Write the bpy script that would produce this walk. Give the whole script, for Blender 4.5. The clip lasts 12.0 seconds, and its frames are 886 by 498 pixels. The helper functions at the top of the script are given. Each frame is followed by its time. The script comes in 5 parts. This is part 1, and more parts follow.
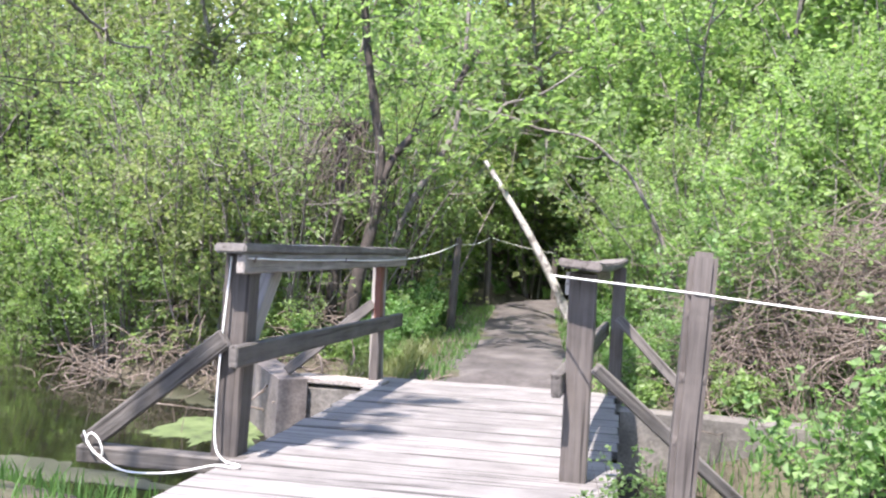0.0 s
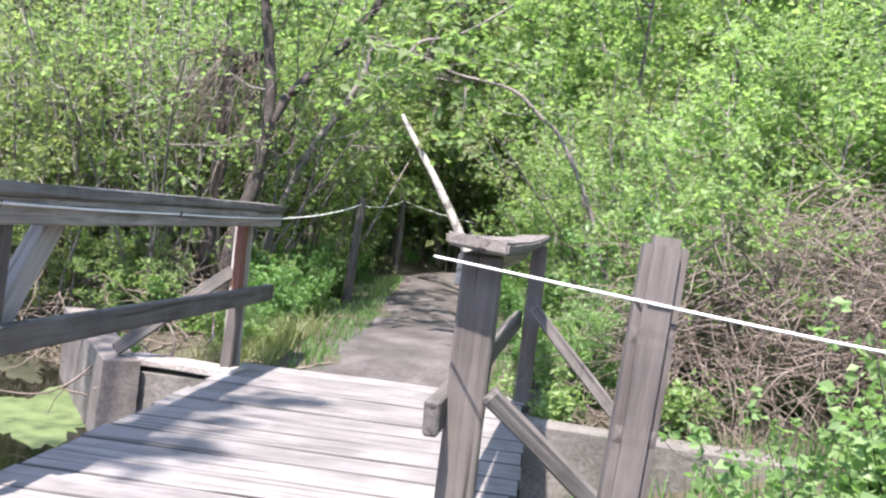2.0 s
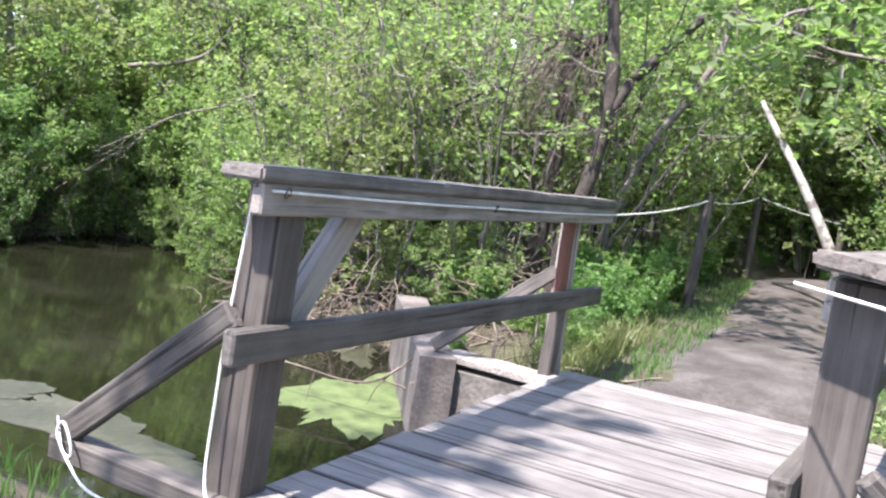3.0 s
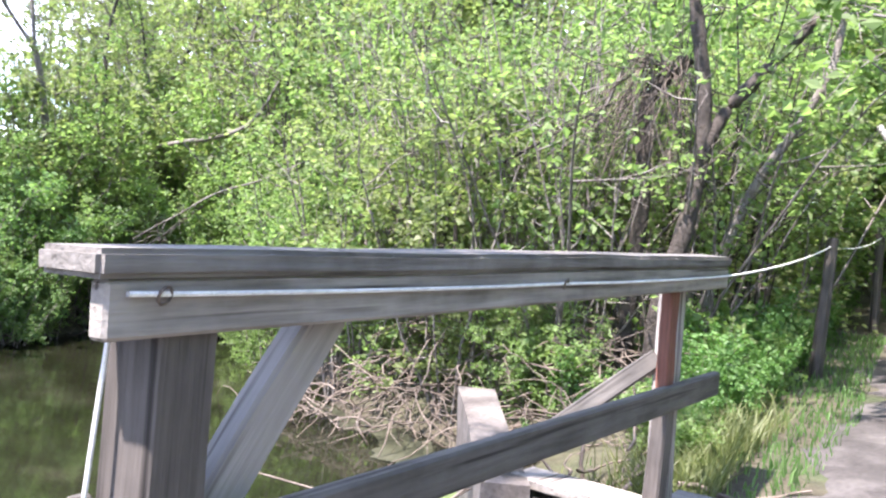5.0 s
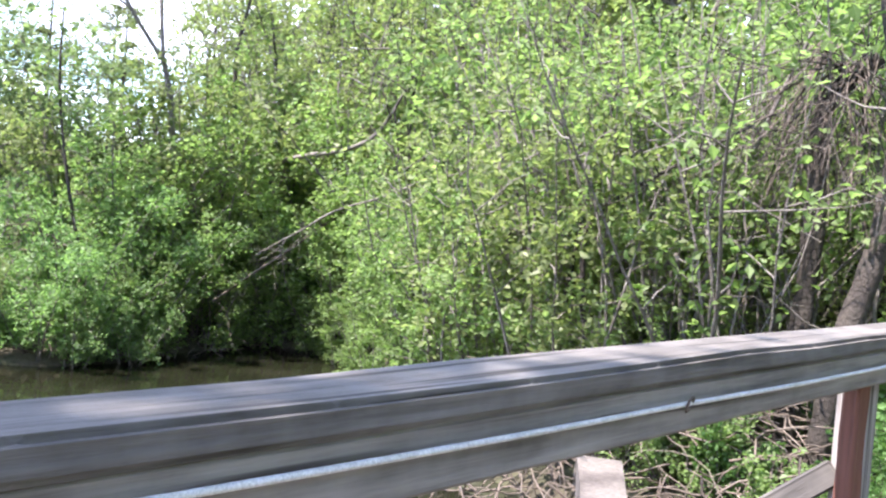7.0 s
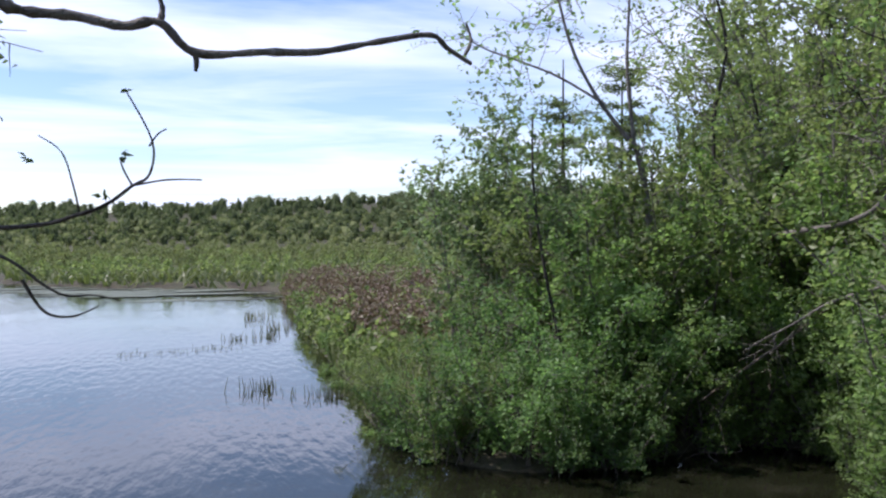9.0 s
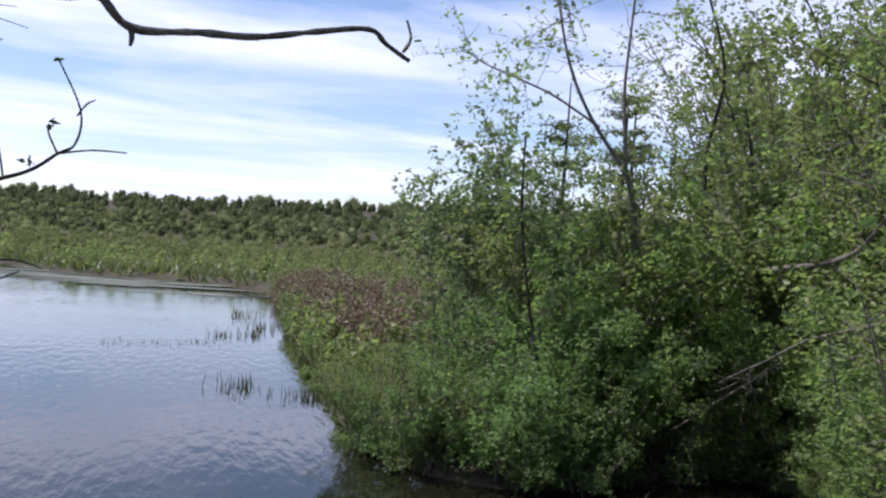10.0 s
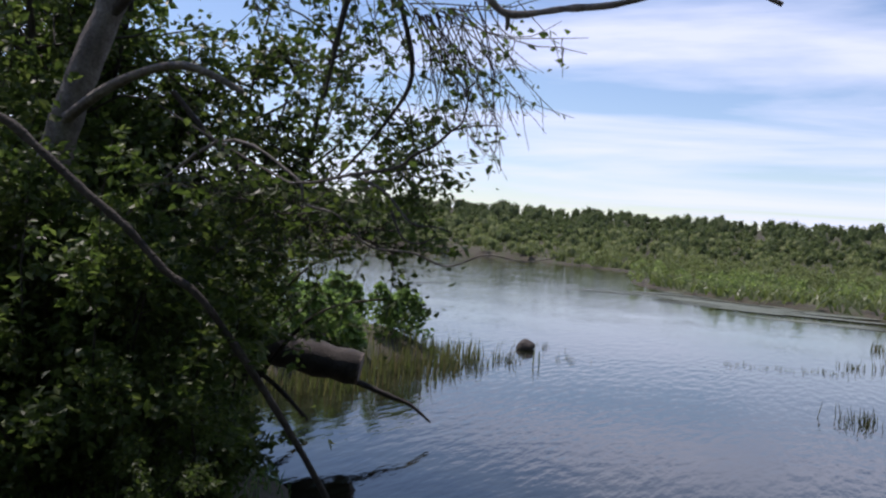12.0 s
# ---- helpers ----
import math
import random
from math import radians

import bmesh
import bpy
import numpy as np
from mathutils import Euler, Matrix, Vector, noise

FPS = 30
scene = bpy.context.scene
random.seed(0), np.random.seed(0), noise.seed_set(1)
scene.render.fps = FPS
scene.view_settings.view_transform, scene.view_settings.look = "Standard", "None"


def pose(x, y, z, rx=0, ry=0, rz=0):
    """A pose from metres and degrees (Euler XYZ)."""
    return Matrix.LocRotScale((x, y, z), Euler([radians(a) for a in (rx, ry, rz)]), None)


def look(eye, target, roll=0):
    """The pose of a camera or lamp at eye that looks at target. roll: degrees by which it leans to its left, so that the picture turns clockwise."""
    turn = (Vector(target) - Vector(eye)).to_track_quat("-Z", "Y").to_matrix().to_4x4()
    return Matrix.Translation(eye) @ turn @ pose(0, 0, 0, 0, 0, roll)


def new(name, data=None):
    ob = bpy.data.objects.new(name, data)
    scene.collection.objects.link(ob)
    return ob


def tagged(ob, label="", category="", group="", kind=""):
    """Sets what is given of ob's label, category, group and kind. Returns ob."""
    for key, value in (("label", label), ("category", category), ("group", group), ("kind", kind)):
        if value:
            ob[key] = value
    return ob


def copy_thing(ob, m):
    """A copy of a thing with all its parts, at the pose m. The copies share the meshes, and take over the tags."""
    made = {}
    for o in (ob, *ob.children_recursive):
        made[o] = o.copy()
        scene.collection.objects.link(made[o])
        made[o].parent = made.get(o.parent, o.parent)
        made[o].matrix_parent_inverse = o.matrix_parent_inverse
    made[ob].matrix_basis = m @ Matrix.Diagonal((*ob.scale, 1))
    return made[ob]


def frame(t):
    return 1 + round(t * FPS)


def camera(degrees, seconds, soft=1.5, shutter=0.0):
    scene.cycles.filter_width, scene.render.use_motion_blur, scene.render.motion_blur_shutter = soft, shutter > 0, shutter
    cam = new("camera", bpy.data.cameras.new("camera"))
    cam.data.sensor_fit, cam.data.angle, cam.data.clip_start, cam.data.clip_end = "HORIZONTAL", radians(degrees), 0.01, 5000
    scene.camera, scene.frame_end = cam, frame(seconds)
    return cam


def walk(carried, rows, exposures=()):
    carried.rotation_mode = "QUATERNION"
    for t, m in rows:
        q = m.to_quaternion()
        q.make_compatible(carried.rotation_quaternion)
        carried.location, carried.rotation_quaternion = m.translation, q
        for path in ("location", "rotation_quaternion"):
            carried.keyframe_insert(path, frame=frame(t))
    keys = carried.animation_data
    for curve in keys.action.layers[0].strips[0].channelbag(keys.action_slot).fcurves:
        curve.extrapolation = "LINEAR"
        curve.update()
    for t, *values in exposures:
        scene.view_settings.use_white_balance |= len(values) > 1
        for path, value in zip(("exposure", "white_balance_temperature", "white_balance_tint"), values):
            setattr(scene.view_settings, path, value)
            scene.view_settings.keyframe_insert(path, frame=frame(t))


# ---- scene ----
cam = camera(52.0, 12.0, soft=2.3)
PATH = [
    (0, look((0.911, -2.113, 1.091), (0.534, -0.148, 1.088), 2.5)),
    (0.5, look((0.891, -1.772, 1.057), (0.682, 0.217, 1.073), 3.7)),
    (1, look((0.937, -1.393, 1.1), (0.759, 0.599, 1.062), 5.9)),
    (1.5, look((0.901, -1.02, 1.115), (0.764, 0.975, 1.098), 6.3)),
    (2, look((0.939, -0.697, 1.106), (0.728, 1.29, 1.038), 6.3)),
    (2.5, look((0.959, -0.446, 1.141), (0.371, 1.459, 0.986), 6.9)),
    (3, look((0.856, -0.086, 1.139), (-0.062, 1.681, 0.958), 7.8)),
    (3.5, look((0.715, 0.241, 1.111), (-0.291, 1.966, 1.001), 6.2)),
    (3.7, look((0.688, 0.37, 1.135), (-0.36, 2.071, 1.047), 6.3)),
    (5.3, look((0.3, 1.265, 1.149), (-0.79, 2.941, 1.091), 3.6)),
    (5.5, look((0.283, 1.349, 1.157), (-0.794, 3.033, 1.088), 3.9)),
    (6, look((0.186, 1.553, 1.138), (-0.912, 3.221, 1.03), 6.3)),
    (6.5, look((0.04, 1.788, 1.249), (-1.123, 3.412, 1.146), 5.4)),
    (6.7, look((0.018, 1.875, 1.245), (-1.229, 3.436, 1.156), 5.1)),
    (8.3, look((-0.33, 2.74, 1.89), (-2.11, 3.65, 1.84), 0.2)),
    (8.5, look((-0.374, 2.772, 1.904), (-2.234, 3.506, 1.837), -0.4)),
    (9.0, look((-0.423, 2.831, 1.907), (-2.356, 3.341, 1.88), -0.3)),
    (9.5, look((-0.394, 2.871, 1.889), (-2.325, 3.391, 1.914), 3.4)),
    (10.0, look((-0.372, 2.969, 1.877), (-2.305, 3.483, 1.88), 4.1)),
    (10.5, look((-0.4, 3.132, 1.85), (-2.352, 3.564, 1.818), 5.1)),
    (11.0, look((-0.51, 3.338, 1.87), (-2.507, 3.448, 1.839), 3.7)),
    (11.5, look((-0.54, 3.482, 1.865), (-2.52, 3.201, 1.845), 2.2)),
    (12.0, look((-0.4, 3.5, 1.79), (-2.22, 2.668, 1.753), 4.5)),
]
EXPOSURES = [(0.0, 1.85, 6450, 20), (2.5, 1.85, 6450, 20), (3.5, 2.0, 6400, 20), (3.7, 2.1, 6400, 20), (5.3, 2.2, 6400, 21), (6.7, 2.1, 6400, 21), (8.3, 1.2, 6250, 19), (8.5, 1.0, 6200, 20), (9.0, 0.2, 6150, 21), (9.5, -0.03, 6300, 23), (10.0, 0.08, 6350, 24), (10.5, 0.42, 6220, 21), (11.0, 0.14, 6250, 23), (11.5, -0.35, 6300, 25), (12.0, -0.2, 6380, 22)]
walk(cam, PATH, EXPOSURES)

# ---- daylight ----
SUN_AZ, SUN_EL = 163.0, 63.0      # degrees left of +y, and above the horizon
world = bpy.data.worlds.new("sky")
scene.world = world
world.use_nodes = True
wn, wl = world.node_tree.nodes, world.node_tree.links
sky = wn.new("ShaderNodeTexSky")
sky.sky_type, sky.sun_disc = "NISHITA", False
sky.sun_elevation, sky.sun_rotation = radians(SUN_EL), radians(-SUN_AZ)
sky.air_density, sky.dust_density, sky.ozone_density = 1.0, 0.15, 3.0
coord = wn.new("ShaderNodeTexCoord")
split = wn.new("ShaderNodeSeparateXYZ")
wl.new(coord.outputs["Generated"], split.inputs[0])


def wmath(op, a, b=None):
    n = wn.new("ShaderNodeMath")
    n.operation = op
    for i, v in enumerate((a, b)):
        if v is None:
            continue
        if isinstance(v, (int, float)):
            n.inputs[i].default_value = v
        else:
            wl.new(v, n.inputs[i])
    return n.outputs[0]


# thin streaked cloud, laid on a plane high above
zz = wmath("ADD", wmath("MAXIMUM", split.outputs[2], 0.0), 0.09)
plane = wn.new("ShaderNodeCombineXYZ")
wl.new(wmath("DIVIDE", split.outputs[0], zz), plane.inputs[0])
wl.new(wmath("DIVIDE", split.outputs[1], zz), plane.inputs[1])
stretch = wn.new("ShaderNodeMapping")
stretch.inputs["Scale"].default_value = (0.75, 0.33, 1.0)
stretch.inputs["Rotation"].default_value = (0, 0, radians(12))
wl.new(plane.outputs[0], stretch.inputs[0])
cloud = wn.new("ShaderNodeTexNoise")
cloud.inputs["Scale"].default_value, cloud.inputs["Detail"].default_value = 1.0, 8.0
cloud.inputs["Roughness"].default_value, cloud.inputs["Distortion"].default_value = 0.55, 0.5
wl.new(stretch.outputs[0], cloud.inputs["Vector"])
ramp = wn.new("ShaderNodeValToRGB")
ramp.color_ramp.elements[0].position, ramp.color_ramp.elements[1].position = 0.43, 0.62
wl.new(cloud.outputs["Fac"], ramp.inputs[0])
mixsky = wn.new("ShaderNodeMix")
mixsky.data_type = "RGBA"
wl.new(wmath("MULTIPLY", ramp.outputs[0], 0.85), mixsky.inputs["Factor"])
wl.new(sky.outputs[0], mixsky.inputs["A"])
mixsky.inputs["B"].default_value = (6.6, 7.3, 8.8, 1)
wn["Background"].inputs["Strength"].default_value = 0.15
wl.new(mixsky.outputs["Result"], wn["Background"].inputs["Color"])

sun = new("sun", bpy.data.lights.new("sun", "SUN"))
sun.data.energy, sun.data.angle, sun.data.color = 5.0, radians(1.0), (1.0, 0.95, 0.86)
sd = Vector((-math.sin(radians(SUN_AZ)) * math.cos(radians(SUN_EL)), math.cos(radians(SUN_AZ)) * math.cos(radians(SUN_EL)), math.sin(radians(SUN_EL))))
sun.matrix_world = look(sd * 60, (0, 0, 0))


# ---- materials ----
def material(name, rough=0.8, bump=0.0):
    m = bpy.data.materials.new(name)
    m.use_nodes = True
    b = m.node_tree.nodes["Principled BSDF"]
    b.inputs["Roughness"].default_value = rough
    return m, m.node_tree.nodes, m.node_tree.links, b


def ramp_node(nodes, stops):
    r = nodes.new("ShaderNodeValToRGB").color_ramp
    while len(r.elements) < len(stops):
        r.elements.new(0.5)
    for e, (p, c) in zip(r.elements, stops):
        e.position, e.color = p, (*c, 1)
    return r.id_data.nodes[-1]


def noise_node(nodes, links, vec, scale, detail=4, rough=0.6):
    n = nodes.new("ShaderNodeTexNoise")
    n.inputs["Scale"].default_value, n.inputs["Detail"].default_value, n.inputs["Roughness"].default_value = scale, detail, rough
    if vec is not None:
        links.new(vec, n.inputs["Vector"])
    return n


def mix_color(nodes, links, fac, a, b, mode="MIX"):
    n = nodes.new("ShaderNodeMix")
    n.data_type, n.blend_type = "RGBA", mode
    for key, v in (("Factor", fac), ("A", a), ("B", b)):
        if isinstance(v, (int, float)):
            n.inputs[key].default_value = v
        elif isinstance(v, tuple):
            n.inputs[key].default_value = (*v, 1)
        else:
            links.new(v, n.inputs[key])
    return n.outputs["Result"]


def bump_to(nodes, links, b, height, strength, distance=0.01):
    n = nodes.new("ShaderNodeBump")
    n.inputs["Strength"].default_value, n.inputs["Distance"].default_value = strength, distance
    links.new(height, n.inputs["Height"])
    links.new(n.outputs[0], b.inputs["Normal"])


def wood(name, dark, light, axis, weather=(0.5, 0.49, 0.47), worn=0.5, edge=None):
    """Weathered timber, its grain along an axis of the object."""
    m, n, l, b = material(name, 0.82)
    tc = n.new("ShaderNodeTexCoord")
    info = n.new("ShaderNodeObjectInfo")
    off = n.new("ShaderNodeVectorMath")
    off.operation = "ADD"
    sh = n.new("ShaderNodeVectorMath")
    sh.operation = "SCALE"
    sh.inputs[0].default_value = (3.1, 1.7, 2.3)
    l.new(info.outputs["Random"], sh.inputs["Scale"])
    l.new(tc.outputs["Object"], off.inputs[0])
    l.new(sh.outputs[0], off.inputs[1])
    mp = n.new("ShaderNodeMapping")
    s = [26.0, 26.0, 26.0]
    s[axis] = 1.2
    mp.inputs["Scale"].default_value = s
    l.new(off.outputs[0], mp.inputs[0])
    grain = noise_node(n, l, mp.outputs[0], 1.6, 6, 0.65)
    blot = noise_node(n, l, off.outputs[0], 3.5, 5, 0.6)
    r = ramp_node(n, ((0.3, dark), (0.52, tuple((p + q) / 2 for p, q in zip(dark, light))), (0.7, light)))
    l.new(grain.outputs["Fac"], r.inputs[0])
    r2 = ramp_node(n, ((0.38, (0, 0, 0)), (0.68, (worn, worn, worn))))
    l.new(blot.outputs["Fac"], r2.inputs[0])
    c = mix_color(n, l, r2.outputs[0], r.outputs[0], weather)
    mp2 = n.new("ShaderNodeMapping")
    s2 = [70.0, 70.0, 70.0]
    s2[axis] = 1.6
    mp2.inputs["Scale"].default_value = s2
    l.new(off.outputs[0], mp2.inputs[0])
    split_ = noise_node(n, l, mp2.outputs[0], 0.55, 2, 0.5)
    r3 = ramp_node(n, ((0.3, (0.22, 0.2, 0.19)), (0.4, (1, 1, 1))))
    l.new(split_.outputs["Fac"], r3.inputs[0])
    c = mix_color(n, l, 1.0, c, r3.outputs[0], "MULTIPLY")
    if edge:
        # both long edges darkened, standing in for the shade in plank gaps
        sep = n.new("ShaderNodeSeparateXYZ")
        l.new(tc.outputs["Object"], sep.inputs[0])
        ab = n.new("ShaderNodeMath")
        ab.operation = "ABSOLUTE"
        l.new(sep.outputs[1], ab.inputs[0])
        wob = n.new("ShaderNodeMath")
        wob.operation = "MULTIPLY_ADD"
        l.new(blot.outputs["Fac"], wob.inputs[0])
        wob.inputs[1].default_value = 0.02
        l.new(ab.outputs[0], wob.inputs[2])
        er = n.new("ShaderNodeMapRange")
        er.inputs[1].default_value, er.inputs[2].default_value = edge - 0.004, edge + 0.008
        er.inputs[3].default_value, er.inputs[4].default_value = 1.0, 0.22
        l.new(wob.outputs[0], er.inputs[0])
        c = mix_color(n, l, 1.0, c, er.outputs[0], "MULTIPLY")
    tone = n.new("ShaderNodeMapRange")
    tone.inputs[3].default_value, tone.inputs[4].default_value = 0.8, 1.12
    l.new(info.outputs["Random"], tone.inputs[0])
    hsv = n.new("ShaderNodeHueSaturation")
    l.new(tone.outputs[0], hsv.inputs["Value"])
    l.new(c, hsv.inputs["Color"])
    l.new(hsv.outputs[0], b.inputs["Base Color"])
    mx = n.new("ShaderNodeMath")
    mx.operation = "ADD"
    l.new(grain.outputs["Fac"], mx.inputs[0])
    l.new(split_.outputs["Fac"], mx.inputs[1])
    bump_to(n, l, b, mx.outputs[0], 0.7, 0.008)
    return m


DECK = wood("deck timber", (0.09, 0.083, 0.08), (0.2, 0.19, 0.183), 0, (0.25, 0.237, 0.228), 0.7, 0.117)
RAIL = wood("rail timber", (0.1, 0.088, 0.078), (0.33, 0.298, 0.272), 1, (0.4, 0.366, 0.336), 0.6)
DARKCAP = wood("dark cap timber", (0.05, 0.043, 0.038), (0.14, 0.122, 0.11), 1, (0.2, 0.178, 0.162), 0.5)
RAIL_LONG = wood("dark rail timber", (0.036, 0.032, 0.028), (0.12, 0.108, 0.099), 2, (0.165, 0.151, 0.139), 0.6)
POST = wood("post timber", (0.035, 0.029, 0.026), (0.1, 0.087, 0.079), 2, (0.14, 0.122, 0.11), 0.5)
CAP_LONG = wood("weathered cap timber", (0.045, 0.04, 0.036), (0.15, 0.136, 0.125), 1, (0.235, 0.22, 0.205), 0.6)
BRACE = wood("brace timber", (0.16, 0.145, 0.135), (0.36, 0.33, 0.31), 2, (0.32, 0.29, 0.28), 0.5)
REDWOOD = wood("red stained timber", (0.09, 0.035, 0.022), (0.2, 0.075, 0.05), 2, (0.16, 0.08, 0.055), 0.5)


def plain(name, stops, scale, rough, bump=0.4, dist=0.01, fine=40.0):
    m, n, l, b = material(name, rough)
    tc = n.new("ShaderNodeTexCoord")
    big = noise_node(n, l, tc.outputs["Object"], scale, 6)
    r = ramp_node(n, stops)
    l.new(big.outputs["Fac"], r.inputs[0])
    small = noise_node(n, l, tc.outputs["Object"], fine, 4)
    r2 = ramp_node(n, ((0.3, (0.7, 0.7, 0.7)), (0.7, (1.25, 1.25, 1.25))))
    l.new(small.outputs["Fac"], r2.inputs[0])
    l.new(mix_color(n, l, 1.0, r.outputs[0], r2.outputs[0], "MULTIPLY"), b.inputs["Base Color"])
    bump_to(n, l, b, small.outputs["Fac"], bump, dist)
    return m


CONCRETE = plain("old concrete", ((0.3, (0.06, 0.055, 0.048)), (0.5, (0.12, 0.112, 0.1)), (0.7, (0.18, 0.165, 0.148))), 2.2, 0.9, 0.6)
PALE_CONCRETE = plain("bare concrete with pink stains", ((0.3, (0.06, 0.05, 0.046)), (0.5, (0.115, 0.1, 0.092)), (0.7, (0.16, 0.143, 0.13))), 3.0, 0.9, 0.6)
GROUND = plain("leaf litter and soil", ((0.3, (0.035, 0.029, 0.019)), (0.5, (0.06, 0.052, 0.033)), (0.7, (0.045, 0.06, 0.024))), 1.1, 0.95, 0.9, 0.04, 14.0)
PATHMAT = plain("trodden earth", ((0.3, (0.025, 0.021, 0.019)), (0.5, (0.058, 0.051, 0.048)), (0.7, (0.1, 0.09, 0.085))), 2.3, 0.95, 0.6, 0.015, 30.0)
BARK = plain("grey bark", ((0.3, (0.1, 0.085, 0.075)), (0.5, (0.17, 0.15, 0.135)), (0.7, (0.25, 0.23, 0.21))), 7.0, 0.9, 0.9, 0.02, 45.0)
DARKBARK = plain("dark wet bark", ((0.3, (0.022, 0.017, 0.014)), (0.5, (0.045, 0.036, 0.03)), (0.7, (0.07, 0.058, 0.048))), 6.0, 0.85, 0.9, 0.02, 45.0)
BIRCH = plain("pale birch bark", ((0.35, (0.1, 0.09, 0.085)), (0.5, (0.26, 0.25, 0.23)), (0.7, (0.36, 0.35, 0.33))), 9.0, 0.8, 0.5, 0.01, 45.0)
DEADWOOD = plain("dry dead vine", ((0.3, (0.07, 0.055, 0.044)), (0.5, (0.14, 0.11, 0.09)), (0.7, (0.22, 0.183, 0.155))), 5.0, 0.9, 0.4, 0.01, 60.0)
ROPE = plain("white nylon rope", ((0.3, (0.55, 0.55, 0.53)), (0.7, (0.78, 0.78, 0.76))), 30.0, 0.7, 0.6, 0.004, 300.0)
IRON = plain("rusted steel", ((0.3, (0.05, 0.04, 0.035)), (0.7, (0.12, 0.09, 0.07))), 30.0, 0.6)
ALGAE = plain("floating duckweed", ((0.32, (0.03, 0.042, 0.014)), (0.48, (0.075, 0.108, 0.034)), (0.7, (0.115, 0.152, 0.058))), 5.0, 0.8, 0.6, 0.01, 90.0)
SCUM = plain("floating lily pads and scum", ((0.3, (0.08, 0.092, 0.055)), (0.6, (0.14, 0.158, 0.112)), (0.8, (0.21, 0.225, 0.18))), 2.0, 0.6, 0.5, 0.01, 20.0)

WEED = plain("thin scum on the water", ((0.3, (0.02, 0.023, 0.011)), (0.55, (0.045, 0.047, 0.028)), (0.75, (0.085, 0.085, 0.06))), 2.0, 0.5, 0.5, 0.01, 20.0)


def leafmat(name, a, b_, c, trans=0.45, gloss=0.35):
    """Leaves: a hue of their own for each leaf, light let through."""
    m, n, l, b = material(name, 0.5)
    geo = n.new("ShaderNodeNewGeometry")
    r = ramp_node(n, ((0.0, a), (0.5, b_), (1.0, c)))
    l.new(geo.outputs["Random Per Island"], r.inputs[0])
    info = n.new("ShaderNodeObjectInfo")
    hsv = n.new("ShaderNodeHueSaturation")
    mr = n.new("ShaderNodeMapRange")
    mr.inputs[3].default_value, mr.inputs[4].default_value = 0.78, 1.2
    l.new(info.outputs["Random"], mr.inputs[0])
    l.new(mr.outputs[0], hsv.inputs["Value"])
    l.new(r.outputs[0], hsv.inputs["Color"])
    l.new(hsv.outputs[0], b.inputs["Base Color"])
    b.inputs["Roughness"].default_value = 0.45
    b.inputs["Specular IOR Level"].default_value = gloss
    tr = n.new("ShaderNodeBsdfTranslucent")
    yel = mix_color(n, l, 1.0, hsv.outputs[0], (1.32, 1.5, 0.95), "MULTIPLY")
    l.new(yel, tr.inputs["Color"])
    mix = n.new("ShaderNodeMixShader")
    mix.inputs[0].default_value = trans
    l.new(b.outputs[0], mix.inputs[1])
    l.new(tr.outputs[0], mix.inputs[2])
    l.new(mix.outputs[0], n["Material Output"].inputs["Surface"])
    return m


LEAF = leafmat("fresh shrub leaves", (0.125, 0.19, 0.065), (0.19, 0.27, 0.105), (0.255, 0.335, 0.155), 0.6)
LEAF_DARK = leafmat("undergrowth leaves", (0.06, 0.13, 0.035), (0.095, 0.19, 0.055), (0.15, 0.25, 0.09), 0.5)
LEAF_OLIVE = leafmat("olive shrub leaves", (0.115, 0.15, 0.06), (0.175, 0.215, 0.088), (0.25, 0.28, 0.135), 0.55)
LEAF_BANK = leafmat("bank shrub leaves", (0.095, 0.165, 0.062), (0.145, 0.232, 0.09), (0.205, 0.3, 0.13), 0.55)
LEAF_PALE = leafmat("pale sapling leaves", (0.11, 0.16, 0.075), (0.16, 0.21, 0.105), (0.23, 0.28, 0.165), 0.5)
# darker leaf colour that carries the shade of the backlit near bank
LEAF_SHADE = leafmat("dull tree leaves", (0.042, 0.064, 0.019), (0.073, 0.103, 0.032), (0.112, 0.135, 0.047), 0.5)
MARSH = leafmat("marsh grass blades", (0.09, 0.115, 0.04), (0.14, 0.165, 0.06), (0.19, 0.2, 0.1), 0.35)
PURPLE = leafmat("budding purple twigs", (0.12, 0.08, 0.062), (0.17, 0.115, 0.085), (0.18, 0.16, 0.095), 0.2)
# base colour lightened to stand in for haze over the distance
PINE = leafmat("far woodland leaves", (0.09, 0.115, 0.055), (0.13, 0.16, 0.075), (0.175, 0.205, 0.1), 0.35, 0.05)
YOUNG = leafmat("young woodland leaves", (0.12, 0.14, 0.06), (0.165, 0.185, 0.085), (0.215, 0.23, 0.115), 0.35, 0.05)
REED = leafmat("reed blades", (0.12, 0.145, 0.05), (0.2, 0.205, 0.085), (0.23, 0.18, 0.1), 0.3)

m, n, l, b = material("pond water", 0.04)
WATER = m
tc = n.new("ShaderNodeTexCoord")
mp = n.new("ShaderNodeMapping")
mp.inputs["Scale"].default_value = (0.9, 3.2, 1)
mp.inputs["Rotation"].default_value = (0, 0, radians(80))
l.new(tc.outputs["Object"], mp.inputs[0])
w1 = noise_node(n, l, mp.outputs[0], 2.2, 3, 0.5)
w2 = noise_node(n, l, tc.outputs["Object"], 0.25, 2, 0.5)
mm = n.new("ShaderNodeMath")
mm.operation = "MULTIPLY"
l.new(w1.outputs["Fac"], mm.inputs[0])
l.new(w2.outputs["Fac"], mm.inputs[1])
wx = n.new("ShaderNodeSeparateXYZ")
l.new(tc.outputs["Object"], wx.inputs[0])
calm = n.new("ShaderNodeMapRange")
